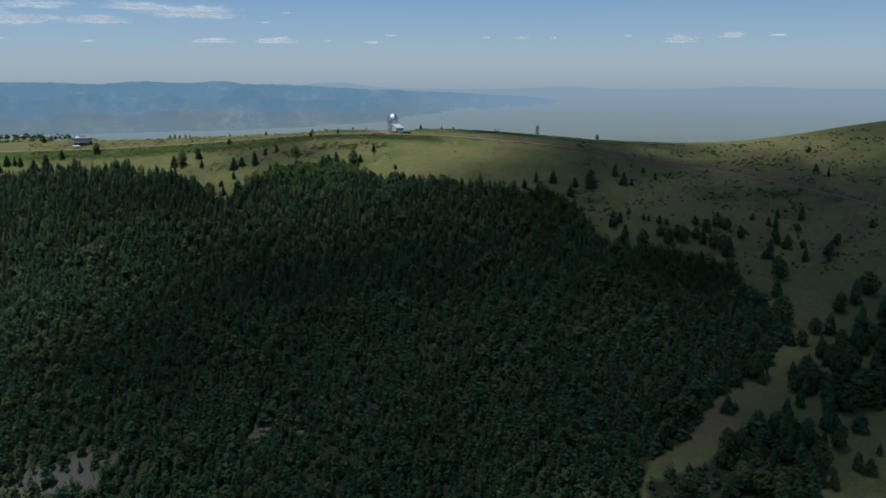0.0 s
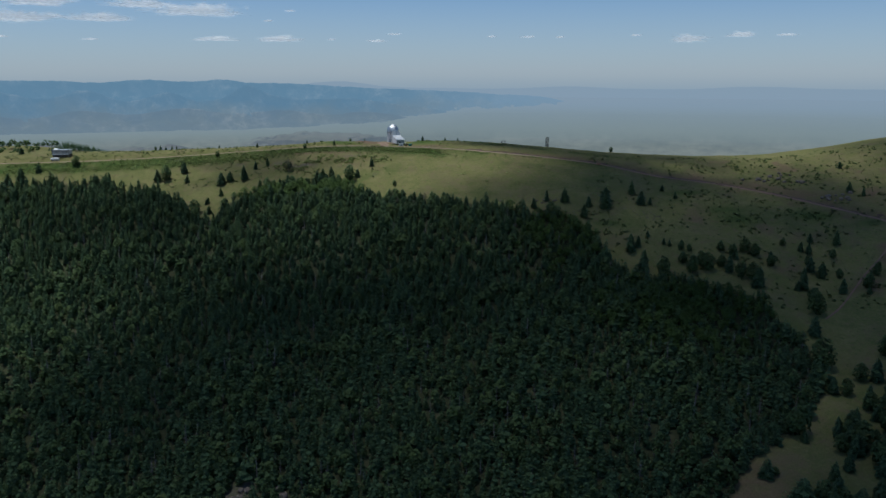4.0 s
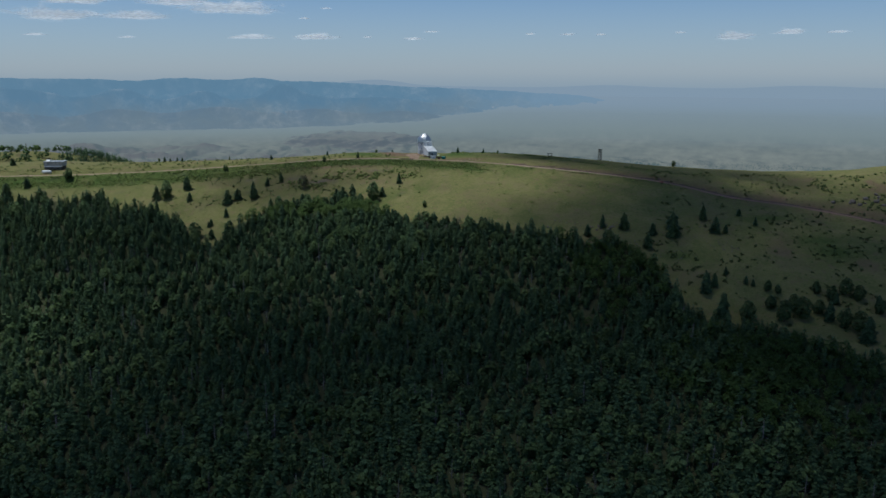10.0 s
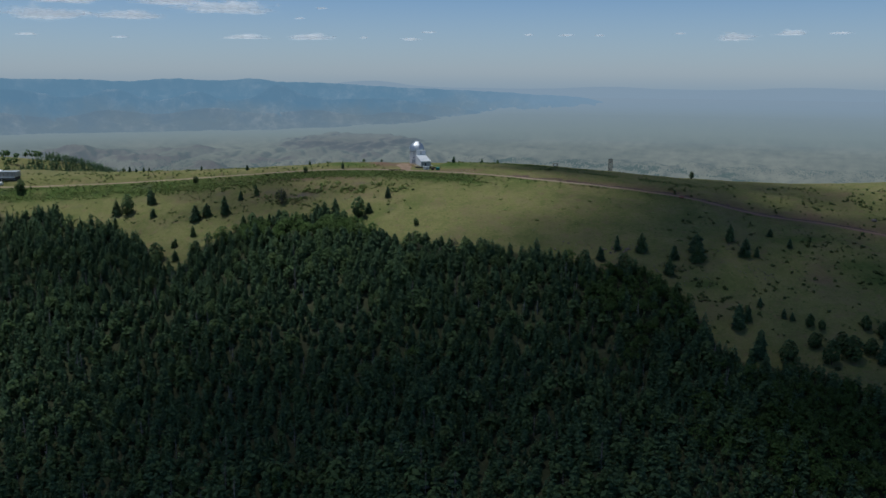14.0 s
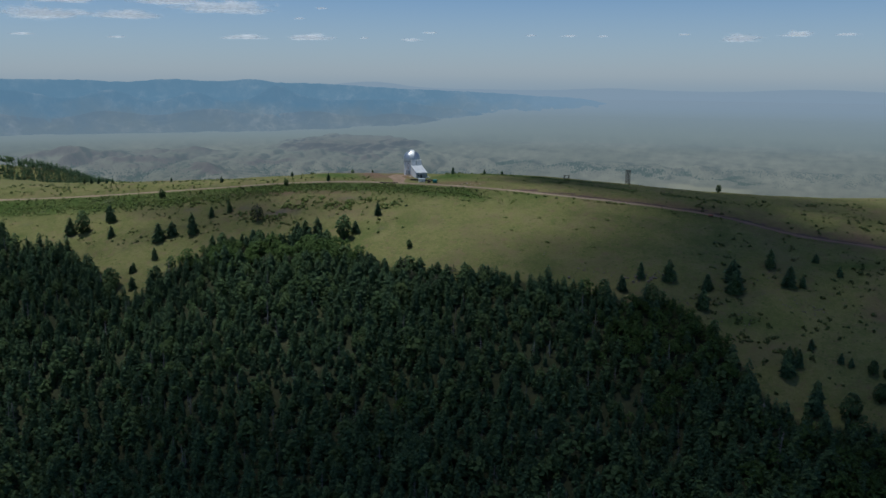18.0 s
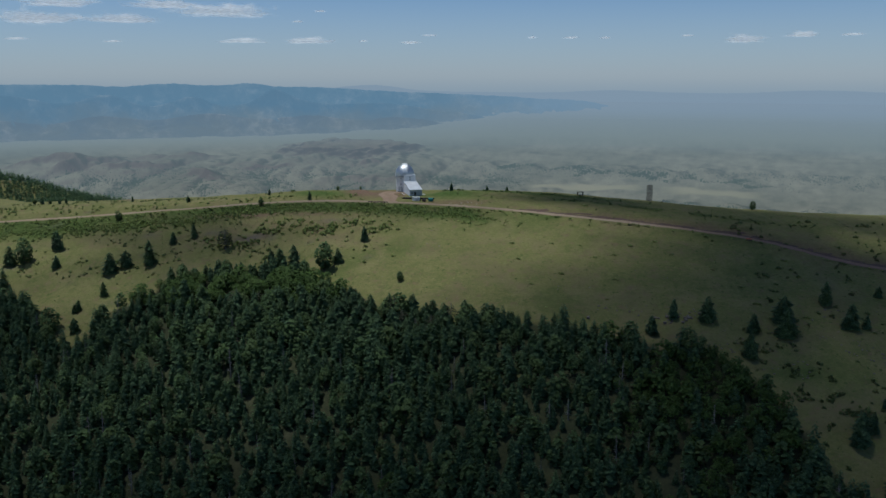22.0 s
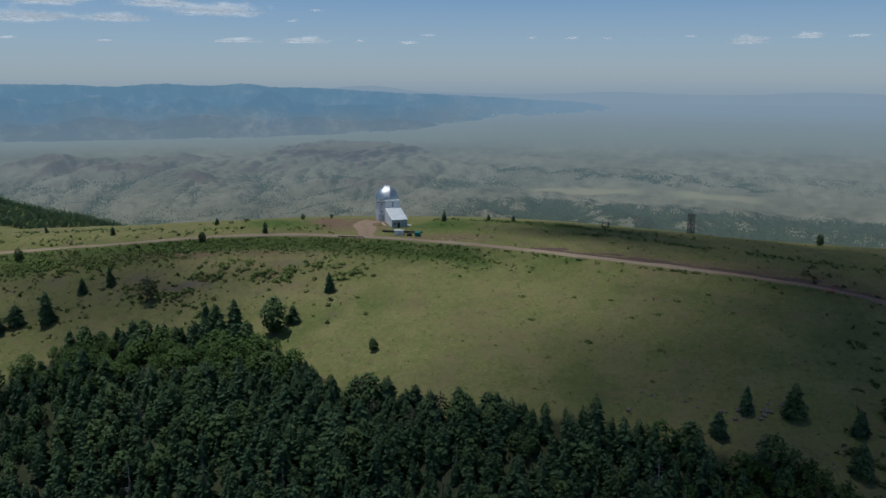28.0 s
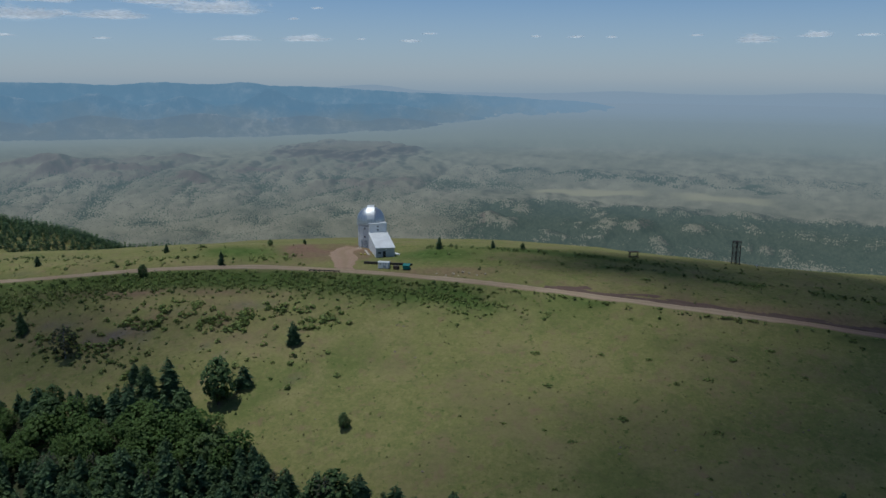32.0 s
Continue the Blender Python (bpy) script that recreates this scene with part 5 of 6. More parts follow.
xs, ys, rg = region(5200, -180, -40, 628, 672, 75, lambda x, y: np.clip(sum(np.exp(-((x - cx) / sx) ** 2 - ((y - cy) / sy) ** 2) for cx, cy, sx, sy in ((-107, 645, 11, 5), (-120, 648, 7, 4), (-61, 661, 8, 3.5), (-75, 655, 8, 4), (-48, 656, 5, 4), (-90, 661, 11, 3), (-98, 655, 8, 3), (-155, 661, 14, 4), (-140, 665, 10, 3))), 0.05, 1) * np.clip(0.7 + waves(x, y, 9, 76), 0.1, 1))
low_growth("thicket_shrubs", xs, ys, 0.6 + 1.9 * rg.rand(len(xs)) ** 2.2, M_SHRUB, "rounded green shrubs in a loose thicket", BUSH)
xs, ys, rg = region(7000, 95, 345, 470, 690, 77, lambda x, y: np.clip(waves(x, y, 34, 78) + 0.15, 0.08, 0.8) * np.where(x < 160, 0.4, 1) + 1.5 * np.exp(-((x - 189) / 13) ** 2 - ((y - 569) / 8) ** 2) + 1.5 * np.exp(-((x - 235) / 17) ** 2 - ((y - 572) / 6) ** 2) + np.exp(-((x - 270) / 13) ** 2 - ((y - 558) / 4) ** 2) + np.exp(-((x - 240) / 9) ** 2 - ((y - 638) / 4) ** 2))
low_growth("slope_shrubs", xs, ys, rg.uniform(0.75, 1.55, len(xs)) ** 2, M_JUNIPER, "dark green shrubs scattered over the east slope", BUSH)
xs, ys, rg = region(700, 84, 125, 540, 586, 99, lambda x, y: np.exp(-((x - 101 + 0.6 * (y - 566)) / 9) ** 2) * np.clip(0.5 + waves(x, y, 14, 101), 0.05, 1))
low_growth("edge_shrubs", xs, ys, rg.uniform(0.7, 1.5, len(xs)) ** 2, M_JUNIPER, "dark green shrubs beside the forest edge", BUSH)
xs, ys, rg = region(2600, -345, -95, 625, 712, 93, lambda x, y: np.clip(waves(x, y, 30, 94) + 0.1, 0.05, 1))
low_growth("west_shrubs", xs, ys, rg.uniform(0.5, 1.8, len(xs)), M_JUNIPER, "dark green shrubs scattered over the west meadow", BUSH)
xs, ys, rg = region(4200, -25, 150, 668, 716, 95, lambda x, y: (np.exp(-((y - 711 + 0.15 * x) / 3) ** 2) * np.clip((75 - x) / 30, 0.1, 1) + np.exp(-((y - 698 + 0.16 * x) / 1.8) ** 2) * np.clip((x - 5) / 20, 0, 1)) * np.clip(0.7 + waves(x, y, 22, 96), 0.1, 1))
low_growth("crest_shrubs", xs, ys, rg.uniform(0.4, 1.2, len(xs)), M_JUNIPER, "dark green low shrubs along the crest", BUSH)
xs, ys, rg = region(900, 40, 140, 560, 600, 79, lambda x, y: np.clip(waves(x, y, 20, 80), 0, 1))
low_growth("slope_stones", xs, ys, rg.uniform(0.4, 1.3, len(xs)), M_STONE, "grey stones lying in the grass", ROCK)
xs, ys, rg = region(1400, -150, 280, 560, 672, 81, lambda x, y: np.clip(waves(x, y, 40, 82) - 0.35, 0, 1))
low_growth("meadow_stones", xs, ys, rg.uniform(0.3, 0.9, len(xs)), M_STONE, "small pale stones scattered over bare patches", ROCK)
xs, ys, rg = region(8000, -210, 200, 555, 715, 83, lambda x, y: np.clip(0.55 + 0.5 * waves(x, y, 18, 84), 0.1, 1))
low_growth("grass_tufts", xs, ys, rg.uniform(0.2, 0.55, len(xs)), M_TUFT, "dry olive grass tufts all over the meadow", TUFT)
MAT = [clump_arrays(rng, 40, 0.6, -0.12, 0.24, 0.11, 1.6) for _ in range(3)]
LOW_SHRUB = [mesh_from("low_shrub", v, f, M_SHRUB, True, None, n) for v, f, n in MAT]
xs, ys, rg = region(60, 0, 150, 575, 700, 91)
for x, y in zip(xs, ys):
    s = float(rg.uniform(1.0, 2.6))
    thing("low_shrub", pose(x, y, H(x, y) - 0.05, 0, 0, float(rg.uniform(0, 360))) @ Matrix.Diagonal((s * 1.3, s, s * 0.9, 1)), "low spreading dark green shrub on the grass", "shrub", "low shrubs",
          LOW_SHRUB[rg.randint(3)])

# ---- observatory ----
def metal_panels(name, c, rough, metallic, scale):
    m = Mat(name, rough, metallic, 0.5)
    n, f = m.noise(scale, 4), m.noise(scale * 8, 3, 0.6, (1, 1, 0.2))
    c1 = m.mix(m.ramp(n, 0.35, 0.65), c, tuple(v * 0.82 for v in c))
    m.color(m.mix(m.ramp(m.rand(), 0, 1, 0, 0.5), c1, tuple(v * 0.7 for v in c)))
    m.l.new(m.ramp(f, 0.3, 0.7, rough * 0.8, rough * 1.3), m.b.inputs["Roughness"])
    return m.m


M_DOME = metal_panels("aluminium_dome", (0.66, 0.70, 0.74), 0.44, 1.0, 0.5)
M_SEAM = metal_panels("dome_seams", (0.45, 0.48, 0.52), 0.45, 0.8, 0.5)
M_SHUTTER = metal_panels("bright_aluminium", (0.86, 0.88, 0.90), 0.52, 0.85, 0.5)
M_WHITE = plain("white_siding", (0.80, 0.81, 0.82), (0.68, 0.69, 0.70), 0.6, 0.55)
M_ROOF = metal_panels("white_metal_roof", (0.78, 0.80, 0.82), 0.45, 0.25, 0.4)
M_GREY = plain("grey_siding", (0.40, 0.43, 0.46), (0.33, 0.355, 0.38), 0.5, 0.5)
M_DARK = plain("dark_glass", (0.03, 0.035, 0.04), (0.02, 0.02, 0.025), 1.0, 0.2)
M_CONCRETE = plain("concrete", (0.46, 0.44, 0.41), (0.36, 0.34, 0.32), 0.8, 0.9)
M_WOOD = plain("weathered_wood", (0.10, 0.085, 0.07), (0.06, 0.05, 0.045), 2.0, 0.9)
M_RUST = plain("rusty_steel", (0.13, 0.085, 0.065), (0.08, 0.06, 0.05), 2.0, 0.8)
M_TEAL = plain("teal_paint", (0.03, 0.20, 0.19), (0.025, 0.14, 0.13), 1.5, 0.6)
M_RED = plain("red_paint", (0.42, 0.10, 0.06), (0.30, 0.08, 0.05), 1.5, 0.6)
M_YELLOW = plain("yellow_paint", (0.55, 0.48, 0.12), (0.45, 0.38, 0.1), 2, 0.6)


def lathe(profile, sides, start=0.0, end=6.283185, close=True):
    """Turns a profile of (radius, height) round the z axis, as arrays."""
    a = np.linspace(start, end, sides + (0 if close else 1), endpoint=not close)
    p = np.array(profile)
    v = np.vstack([np.column_stack([np.cos(a) * r, np.sin(a) * r, np.full(len(a), z)]) for r, z in p])
    n, f = len(a), []
    for lv in range(len(p) - 1):
        for i in range(n if close else n - 1):
            j = (i + 1) % n
            f.append((lv * n + i, lv * n + j, (lv + 1) * n + j, (lv + 1) * n + i))
    return v, np.array(f)


TOWER_R, TOWER_H, DOME_R = 4.55, 7.6, 4.85
obs = thing("observatory", pose(-43.6, 721.5, PAD_Z - 0.1, 0, 0, 17), "white astronomical observatory with a silver metal dome", "observatory")
sides = 12
tower_v, tower_f = lathe([(TOWER_R, -1.5), (TOWER_R, TOWER_H), (TOWER_R - 0.3, TOWER_H + 0.05), (0.1, TOWER_H + 0.05)], sides, 0.26, 0.26 + 6.283185)
tower = part("tower_wall", mesh_from("tower_wall", tower_v, tower_f, M_WHITE), obs, "white twelve-sided tower")
for k in range(sides):
    a = 0.26 + k * 6.283185 / sides
    part("corner_trim", bar_mesh("corner_trim", (math.cos(a) * TOWER_R, math.sin(a) * TOWER_R, -0.5), (math.cos(a) * TOWER_R, math.sin(a) * TOWER_R, TOWER_H), 0.09, M_GREY), tower)
ring_v, ring_f = lathe([(TOWER_R + 0.02, TOWER_H - 0.05), (DOME_R + 0.12, TOWER_H + 0.1), (DOME_R + 0.12, TOWER_H + 0.75), (DOME_R - 0.05, TOWER_H + 0.8)], 40)
part("ring_beam", mesh_from("ring_beam", ring_v, ring_f, M_GREY), obs, "grey steel ring under the dome")
prof = [(DOME_R, TOWER_H + 0.75), (DOME_R, TOWER_H + 1.55)] + [(DOME_R * math.cos(b), TOWER_H + 1.55 + DOME_R * math.sin(b)) for b in np.radians((9, 18, 27, 36, 45, 54, 63, 72, 80, 87, 89.8))]
cap_v, cap_f = lathe([(r - 0.06, z) for r, z in prof], 48)
dome = part("dome", mesh_from("dome", cap_v, cap_f, M_DOME, True), obs, "shiny silver aluminium dome")
gore_v, gore_f = lathe(prof[:-1], 3, -0.122, 0.122, False)
gore = mesh_from("gore", gore_v, gore_f, M_DOME, True)
rib_v, rib_f = lathe([(r + 0.05, z) for r, z in prof[:-1]], 1, 0.122, 0.140, False)
rib_me = mesh_from("seam", rib_v, rib_f, M_SEAM, True)
for k in range(24):
    turn = Matrix.Rotation(k * 6.283185 / 24, 4, "Z")
    part("gore", gore, dome, "", turn)
    part("seam", rib_me, dome, "", turn)
for z, r in ((TOWER_H + 1.0, DOME_R + 0.03), (TOWER_H + 1.58, DOME_R + 0.03)):
    v, f = lathe([(r, z), (r + 0.05, z + 0.04), (r, z + 0.12)], 40)
    part("band", mesh_from("band", v, f, M_GREY), dome)


def shutter_mesh():
    """The closed slit doors: a raised strip over the dome from front to back of the top."""
    v, f = [], []
    steps = np.radians(np.linspace(12, 112, 22))
    for b in steps:
        for x, lift in ((-1.25, -0.1), (-1.25, 0.32), (-0.06, 0.40), (-0.05, 0.34), (0.05, 0.34), (0.06, 0.40), (1.25, 0.32), (1.25, -0.1)):
            r = DOME_R + lift
            v.append((x, -r * math.cos(b), TOWER_H + 1.55 + r * math.sin(b)))
    n = 8
    for i in range(len(steps) - 1):
        for j in range(n - 1):
            f.append((i * n + j, i * n + j + 1, (i + 1) * n + j + 1, (i + 1) * n + j))
    e = (len(steps) - 1) * n
    for j in (1, 2, 4, 5):
        f += [(0, j, j + 1, 7), (e, e + 7, e + j + 1, e + j)]
    return mesh_from("shutter", np.array(v), np.array(f), M_SHUTTER)


part("shutter", shutter_mesh(), dome, "bright metal shutter over the slit", Matrix.Rotation(radians(-10), 4, "Z"))

# the upper block and the lean-to wing in front of the tower
BX = 1.4
block = part("upper_block", box("upper_block", 6.0, 4.0, 9.2, M_WHITE, 0.04), obs, "white box-shaped stair block", Matrix.Translation((BX, -4.3, -0.4)))
part("block_roof", box("block_roof", 6.2, 4.2, 0.16, M_ROOF, 0.03), obs, "", Matrix.Translation((BX, -4.3, 8.8)))


def window(parent, x, y, z, w, h, turn=0.0):
    """A small window: a frame proud of the wall and a dark pane set back in it."""
    m = pose(x, y, z, 0, 0, turn)
    bm = bmesh.new()
    for a, b in (((-w / 2, 0, 0), (w / 2, 0, 0)), ((-w / 2, 0, h), (w / 2, 0, h)), ((-w / 2, 0, 0), (-w / 2, 0, h)), ((w / 2, 0, 0), (w / 2, 0, h))):
        bar(bm, a, b, 0.09)
    win = part("window", bm_mesh("window_frame", bm, M_GREY), parent, "", m)
    part("pane", box("pane", w, 0.03, h, M_DARK, 0), win)
    return win


for z in (6.5, 7.7):
    window(obs, BX - 0.1, -6.33, z, 0.6, 0.5)
for z in (1.2, 3.7, 6.6):
    a = radians(232)
    window(obs, math.cos(a) * (TOWER_R - 0.1), math.sin(a) * (TOWER_R - 0.1), z, 0.55, 0.6, -38)
a = radians(228)
gate = part("garage_door", box("garage_door", 2.6, 0.12, 2.7, M_GREY, 0.02), obs, "grey roller door", pose(math.cos(a) * (TOWER_R - 0.12), math.sin(a) * (TOWER_R - 0.12), 0.1, 0, 0, -42))
for k in range(5):
    part("slat", bar_mesh("slat", (-1.25, -0.08, 0.35 + 0.5 * k), (1.25, -0.08, 0.35 + 0.5 * k), 0.05, M_WHITE), gate)


def prism(name, pts, x0, x1, material):
    """A side profile of (y, z) carried from x0 to x1."""
    n = len(pts)
    v = [(x0, y, z) for y, z in pts] + [(x1, y, z) for y, z in pts]
    bm = bmesh.new()
    vs = [bm.verts.new(c) for c in v]
    bm.faces.new(vs[:n])
    bm.faces.new(vs[n:][::-1])
    for i in range(n):
        j = (i + 1) % n
        bm.faces.new((vs[i], vs[n + i], vs[n + j], vs[j]))
    bmesh.ops.recalc_face_normals(bm, faces=bm.faces)
    return bm_mesh(name, bm, material)


W0, W1, YF, YB = BX - 3.1, BX + 3.1, -20.2, -6.32
part("wing_wall", prism("wing_wall", [(YB, -1.2), (YB, 5.7), (YF + 0.1, 3.15), (YF + 0.1, -1.2)], W0, W1, M_WHITE), obs, "white metal-clad lean-to wing")
part("front_wall", box("front_wall", W1 - W0 - 0.02, 0.12, 4.3, M_GREY, 0.01), obs, "grey metal front wall", Matrix.Translation((BX, YF, -1.2)))
roof = part("wing_roof", prism("wing_roof", [(YB, 5.72), (YB, 5.92), (YF - 0.35, 3.32), (YF - 0.35, 3.12)], W0 - 0.2, W1 + 0.2, M_ROOF), obs, "long white sloping metal roof")
for k in range(9):
    x = W0 + 0.05 + k * (W1 - W0 - 0.1) / 8
    part("rib", bar_mesh("rib", (x, YB - 0.05, 5.93), (x, YF - 0.3, 3.35), 0.05, M_ROOF), roof)
for k in range(11):
    x = W0 + 0.3 + k * 0.56
    part("siding_rib", bar_mesh("siding_rib", (x, YF - 0.07, -1.0), (x, YF - 0.07, 3.0), 0.04, M_GREY), obs)
window(obs, BX - 1.9, YF - 0.09, 1.35, 1.1, 0.6)
door = part("door", box("door", 0.95, 0.08, 2.05, M_DARK, 0.02), obs, "dark entrance door", Matrix.Translation((BX - 0.35, YF - 0.1, 0.12)))
part("door_handle", bar_mesh("door_handle", (0.35, -0.08, 1.0), (0.35, -0.08, 1.2), 0.06, M_DOME), door)
part("step", box("step", 1.6, 1.0, 0.5, M_CONCRETE, 0.03), obs, "", Matrix.Translation((BX - 0.35, YF - 0.6, -0.42)))
part("wall_lamp", box("wall_lamp", 0.35, 0.25, 0.3, M_WHITE, 0.03), obs, "", Matrix.Translation((BX + 0.2, YF - 0.2, 2.5)))


def on_ground(x, y, turn=0.0, sink=0.05):
    return pose(x, y, H(x, y) - sink, 0, 0, turn)


apron = thing("concrete_apron", on_ground(-48.6, 716.0, 17, 0.2), "pale concrete slab in front of the roller door", "slab", me=box("concrete_apron", 4.6, 1.3, 0.3, M_CONCRETE, 0.03))
thing("concrete_path", on_ground(-43.4, 709.5, 17, 0.16), "narrow pale concrete path along the wing", "path", me=box("concrete_path", 0.6, 8.0, 0.27, M_CONCRETE, 0.03))
for k, (x, y) in enumerate(((-33.6, 708.0), (-32.6, 707.2))):
    thing("pipe_stack", on_ground(x, y, 28 - 4 * k), "pile of white boards lying in the grass", "boards", "boards by the wing", box("pipe_stack", 0.5, 3.6 - k, 0.35, M_WHITE, 0.05))
for x, y in ((-44.8, 705.8), (-43.6, 705.6)):
    thing("parking_block", on_ground(x, y, 12), "small yellow concrete block on the gravel", "block", "yellow blocks", box("parking_block", 0.8, 0.5, 0.45, M_YELLOW, 0.05))


# ---- things by the road below the observatory ----
def shed(x, y, turn):
    ob = thing("utility_shed", on_ground(x, y, turn), "small white metal utility shed beside the road", "shed")
    part("body", box("shed_body", 3.3, 1.9, 1.75, M_WHITE, 0.04), ob, "", Matrix.Translation((0, 0, 0.1)))
    part("plinth", box("shed_plinth", 3.6, 2.2, 0.15, M_CONCRETE, 0.03), ob)
    part("roof", prism("shed_roof", [(-1.1, 1.86), (-1.1, 1.94), (0, 2.08), (1.1, 1.94), (1.1, 1.86)], -1.8, 1.8, M_ROOF), ob)
    d = part("door", box("shed_door", 1.0, 0.07, 1.5, M_GREY, 0.02), ob, "blue-grey door", Matrix.Translation((0.5, -0.98, 0.2)))
    part("panel", box("panel", 0.7, 0.05, 0.6, M_WHITE, 0.02), d, "", Matrix.Translation((0, -0.05, 0.75)))
    part("vent", box("vent", 0.6, 0.06, 0.4, M_GREY, 0.02), ob, "", Matrix.Translation((-0.9, -0.98, 1.2)))


def dumpster(x, y, turn):
    ob = thing("dumpster", on_ground(x, y, turn), "teal metal waste container beside the road", "container")
    part("body", prism("bin_body", [(-0.8, 0.15), (-0.95, 1.25), (0.95, 1.55), (0.8, 0.15)], -1.0, 1.0, M_TEAL), ob)
    part("lid", prism("bin_lid", [(-1.0, 1.28), (-1.0, 1.36), (1.0, 1.66), (1.0, 1.58)], -1.05, 1.05, M_TEAL), ob)
    for s in (-1, 1):
        part("side_pocket", box("side_pocket", 0.1, 1.2, 0.2, M_TEAL, 0.02), ob, "", Matrix.Translation((s * 1.06, 0, 0.7)))
        part("skid", box("skid", 0.15, 1.6, 0.16, M_RUST, 0.02), ob, "", Matrix.Translation((s * 0.7, 0, 0)))


def rail_fence(x0, x1, y, n, turn):
    ob = thing("guard_rail", on_ground((x0 + x1) / 2, y, turn), "low dark wooden rail at the road's edge", "rail")
    half = (x1 - x0) / 2
    for k in range(n):
        x = -half + 2 * half * k / (n - 1)
        part("post", box("post", 0.22, 0.22, 1.15, M_WOOD, 0.02), ob, "", Matrix.Translation((x, 0, -0.3)))
    part("rail", box("rail", 2 * half + 0.3, 0.16, 0.32, M_WOOD, 0.03), ob, "", Matrix.Translation((0, -0.18, 0.48)))


shed(-35.2, 689.2, -8)
dumpster(-28.0, 687.6, -8)
ob = thing("steel_box", on_ground(-31.2, 688.0, -8), "dark rusty steel box beside the shed", "box")
part("body", box("steel_body", 1.6, 1.3, 1.0, M_RUST, 0.04), ob)
part("lid", box("steel_lid", 1.7, 1.4, 0.12, M_WOOD, 0.03), ob, "", Matrix.Translation((0, 0, 1.01)))
rail_fence(-57.5, -48.0, 682.6, 7, -6)

wall = thing("retaining_wall", on_ground(-34.0, 691.4, -8), "low dark dry stone wall behind the shed", "wall")
rgw = random.Random(5)
stone_meshes = []
for k in range(6):
    bm = bmesh.new()
    bmesh.ops.create_cube(bm, size=1.0, matrix=Matrix.Diagonal((0.62 + 0.1 * k % 0.3, 0.55, 0.38, 1)))
    bmesh.ops.bevel(bm, geom=list(bm.edges), offset=0.07, segments=1, affect="EDGES")
    for v in bm.verts:
        v.co += Vector([rgw.uniform(-0.05, 0.05) for _ in range(3)])
    stone_meshes.append(bm_mesh("stone", bm, plain("dark_stone", (0.09, 0.08, 0.075), (0.06, 0.055, 0.05), 1.5, 0.95) if k == 0 else stone_meshes[0].materials[0]))
for row in range(2):
    for k in range(25):
        x = -7.8 + k * 0.62 + 0.3 * (row % 2)
        if x < 8.6:
            part("stone", stone_meshes[rgw.randrange(6)], wall, "", pose(x, rgw.uniform(-0.05, 0.05), 0.16 + 0.36 * row, rgw.uniform(-4, 4), rgw.uniform(-4, 4), rgw.uniform(-6, 6)))


def boulder(x, y, s, label, group, seed):
    rg = random.Random(seed)
    bm = bmesh.new()
    bmesh.ops.create_icosphere(bm, subdivisions=2, radius=s)
    for v in bm.verts:
        v.co *= 1 + 0.35 * noise.noise(v.co * (1.3 / s) + Vector((seed * 3.1, 0, 0)))
        v.co.z *= 0.72
    thing("boulder", pose(x, y, H(x, y) + s * 0.25, 0, 0, rg.uniform(0, 360)), label, "rock", group, bm_mesh("boulder", bm, M_PALE if "pale" in label else M_STONE))


M_PALE = plain("pale_stone", (0.42, 0.37, 0.28), (0.32, 0.28, 0.22), 1.2, 0.9)
for k, (x, y, s) in enumerate(((-13.2, 683.6, 0.5), (-10.3, 684.6, 0.45), (-8.4, 684.0, 0.4), (-15.5, 682.4, 0.35), (-6.0, 682.5, 0.35), (-18.4, 684.0, 0.3), (-11.6, 682.2, 0.3), (-3.5, 683.1, 0.3))):
    boulder(x, y, s, "pale boulder on bare soil beside the road", "pale boulders", k + 1)
rgb = random.Random(9)
for k in range(26):
    x, y = rgb.gauss(68, 14), rgb.gauss(592, 3.5)
    boulder(x, y, rgb.uniform(0.35, 0.85), "grey lichen-covered boulder on the slope", "boulders on the slope", 40 + k)
for k in range(30):
    cx, cy = ((240, 637), (246, 623), (257, 598), (223, 632), (266, 592))[k % 5]
    x, y = rgb.gauss(cx, 5), rgb.gauss(cy, 3)
    boulder(x, y, rgb.uniform(0.8, 1.9), "dark grey boulder on the east slope", "boulders on the east slope", 80 + k)
for k in range(16):
    x, y = rgb.gauss(-88, 7), rgb.gauss(368, 8)
    boulder(x, y, rgb.uniform(0.9, 2.4), "grey crag standing out of the forest", "crags in the forest", 120 + k)


# ---- lattice tower, frame and sign on the crest ----
def lattice_tower(x, y, h, w):
    ob = thing("lattice_tower", on_ground(x, y, 20, 0.2), "dark weathered timber lattice tower on the crest", "tower")
    c = [(-w / 2, -w / 2), (w / 2, -w / 2), (w / 2, w / 2), (-w / 2, w / 2)]
    for px, py in c:
        part("leg", bar_mesh("leg", (px, py, 0), (px, py, h), 0.17, M_WOOD), ob)
    levels = 4
    for k in range(levels + 1):
        z = 0.25 + (h - 0.4) * k / levels
        for i in range(4):
            (ax, ay), (bx, by) = c[i], c[(i + 1) % 4]
            part("beam", bar_mesh("beam", (ax, ay, z), (bx, by, z), 0.11, M_WOOD), ob)
            if k < levels:
                z2 = 0.25 + (h - 0.4) * (k + 1) / levels
                part("brace", bar_mesh("brace", (ax, ay, z), (bx, by, z2), 0.085, M_WOOD), ob)
                part("brace", bar_mesh("brace", (bx, by, z), (ax, ay, z2), 0.085, M_WOOD), ob)
    part("platform", box("platform", w * 0.96, w * 0.96, 0.12, M_WOOD, 0.02), ob, "", Matrix.Translation((0, 0, h - 0.3)))


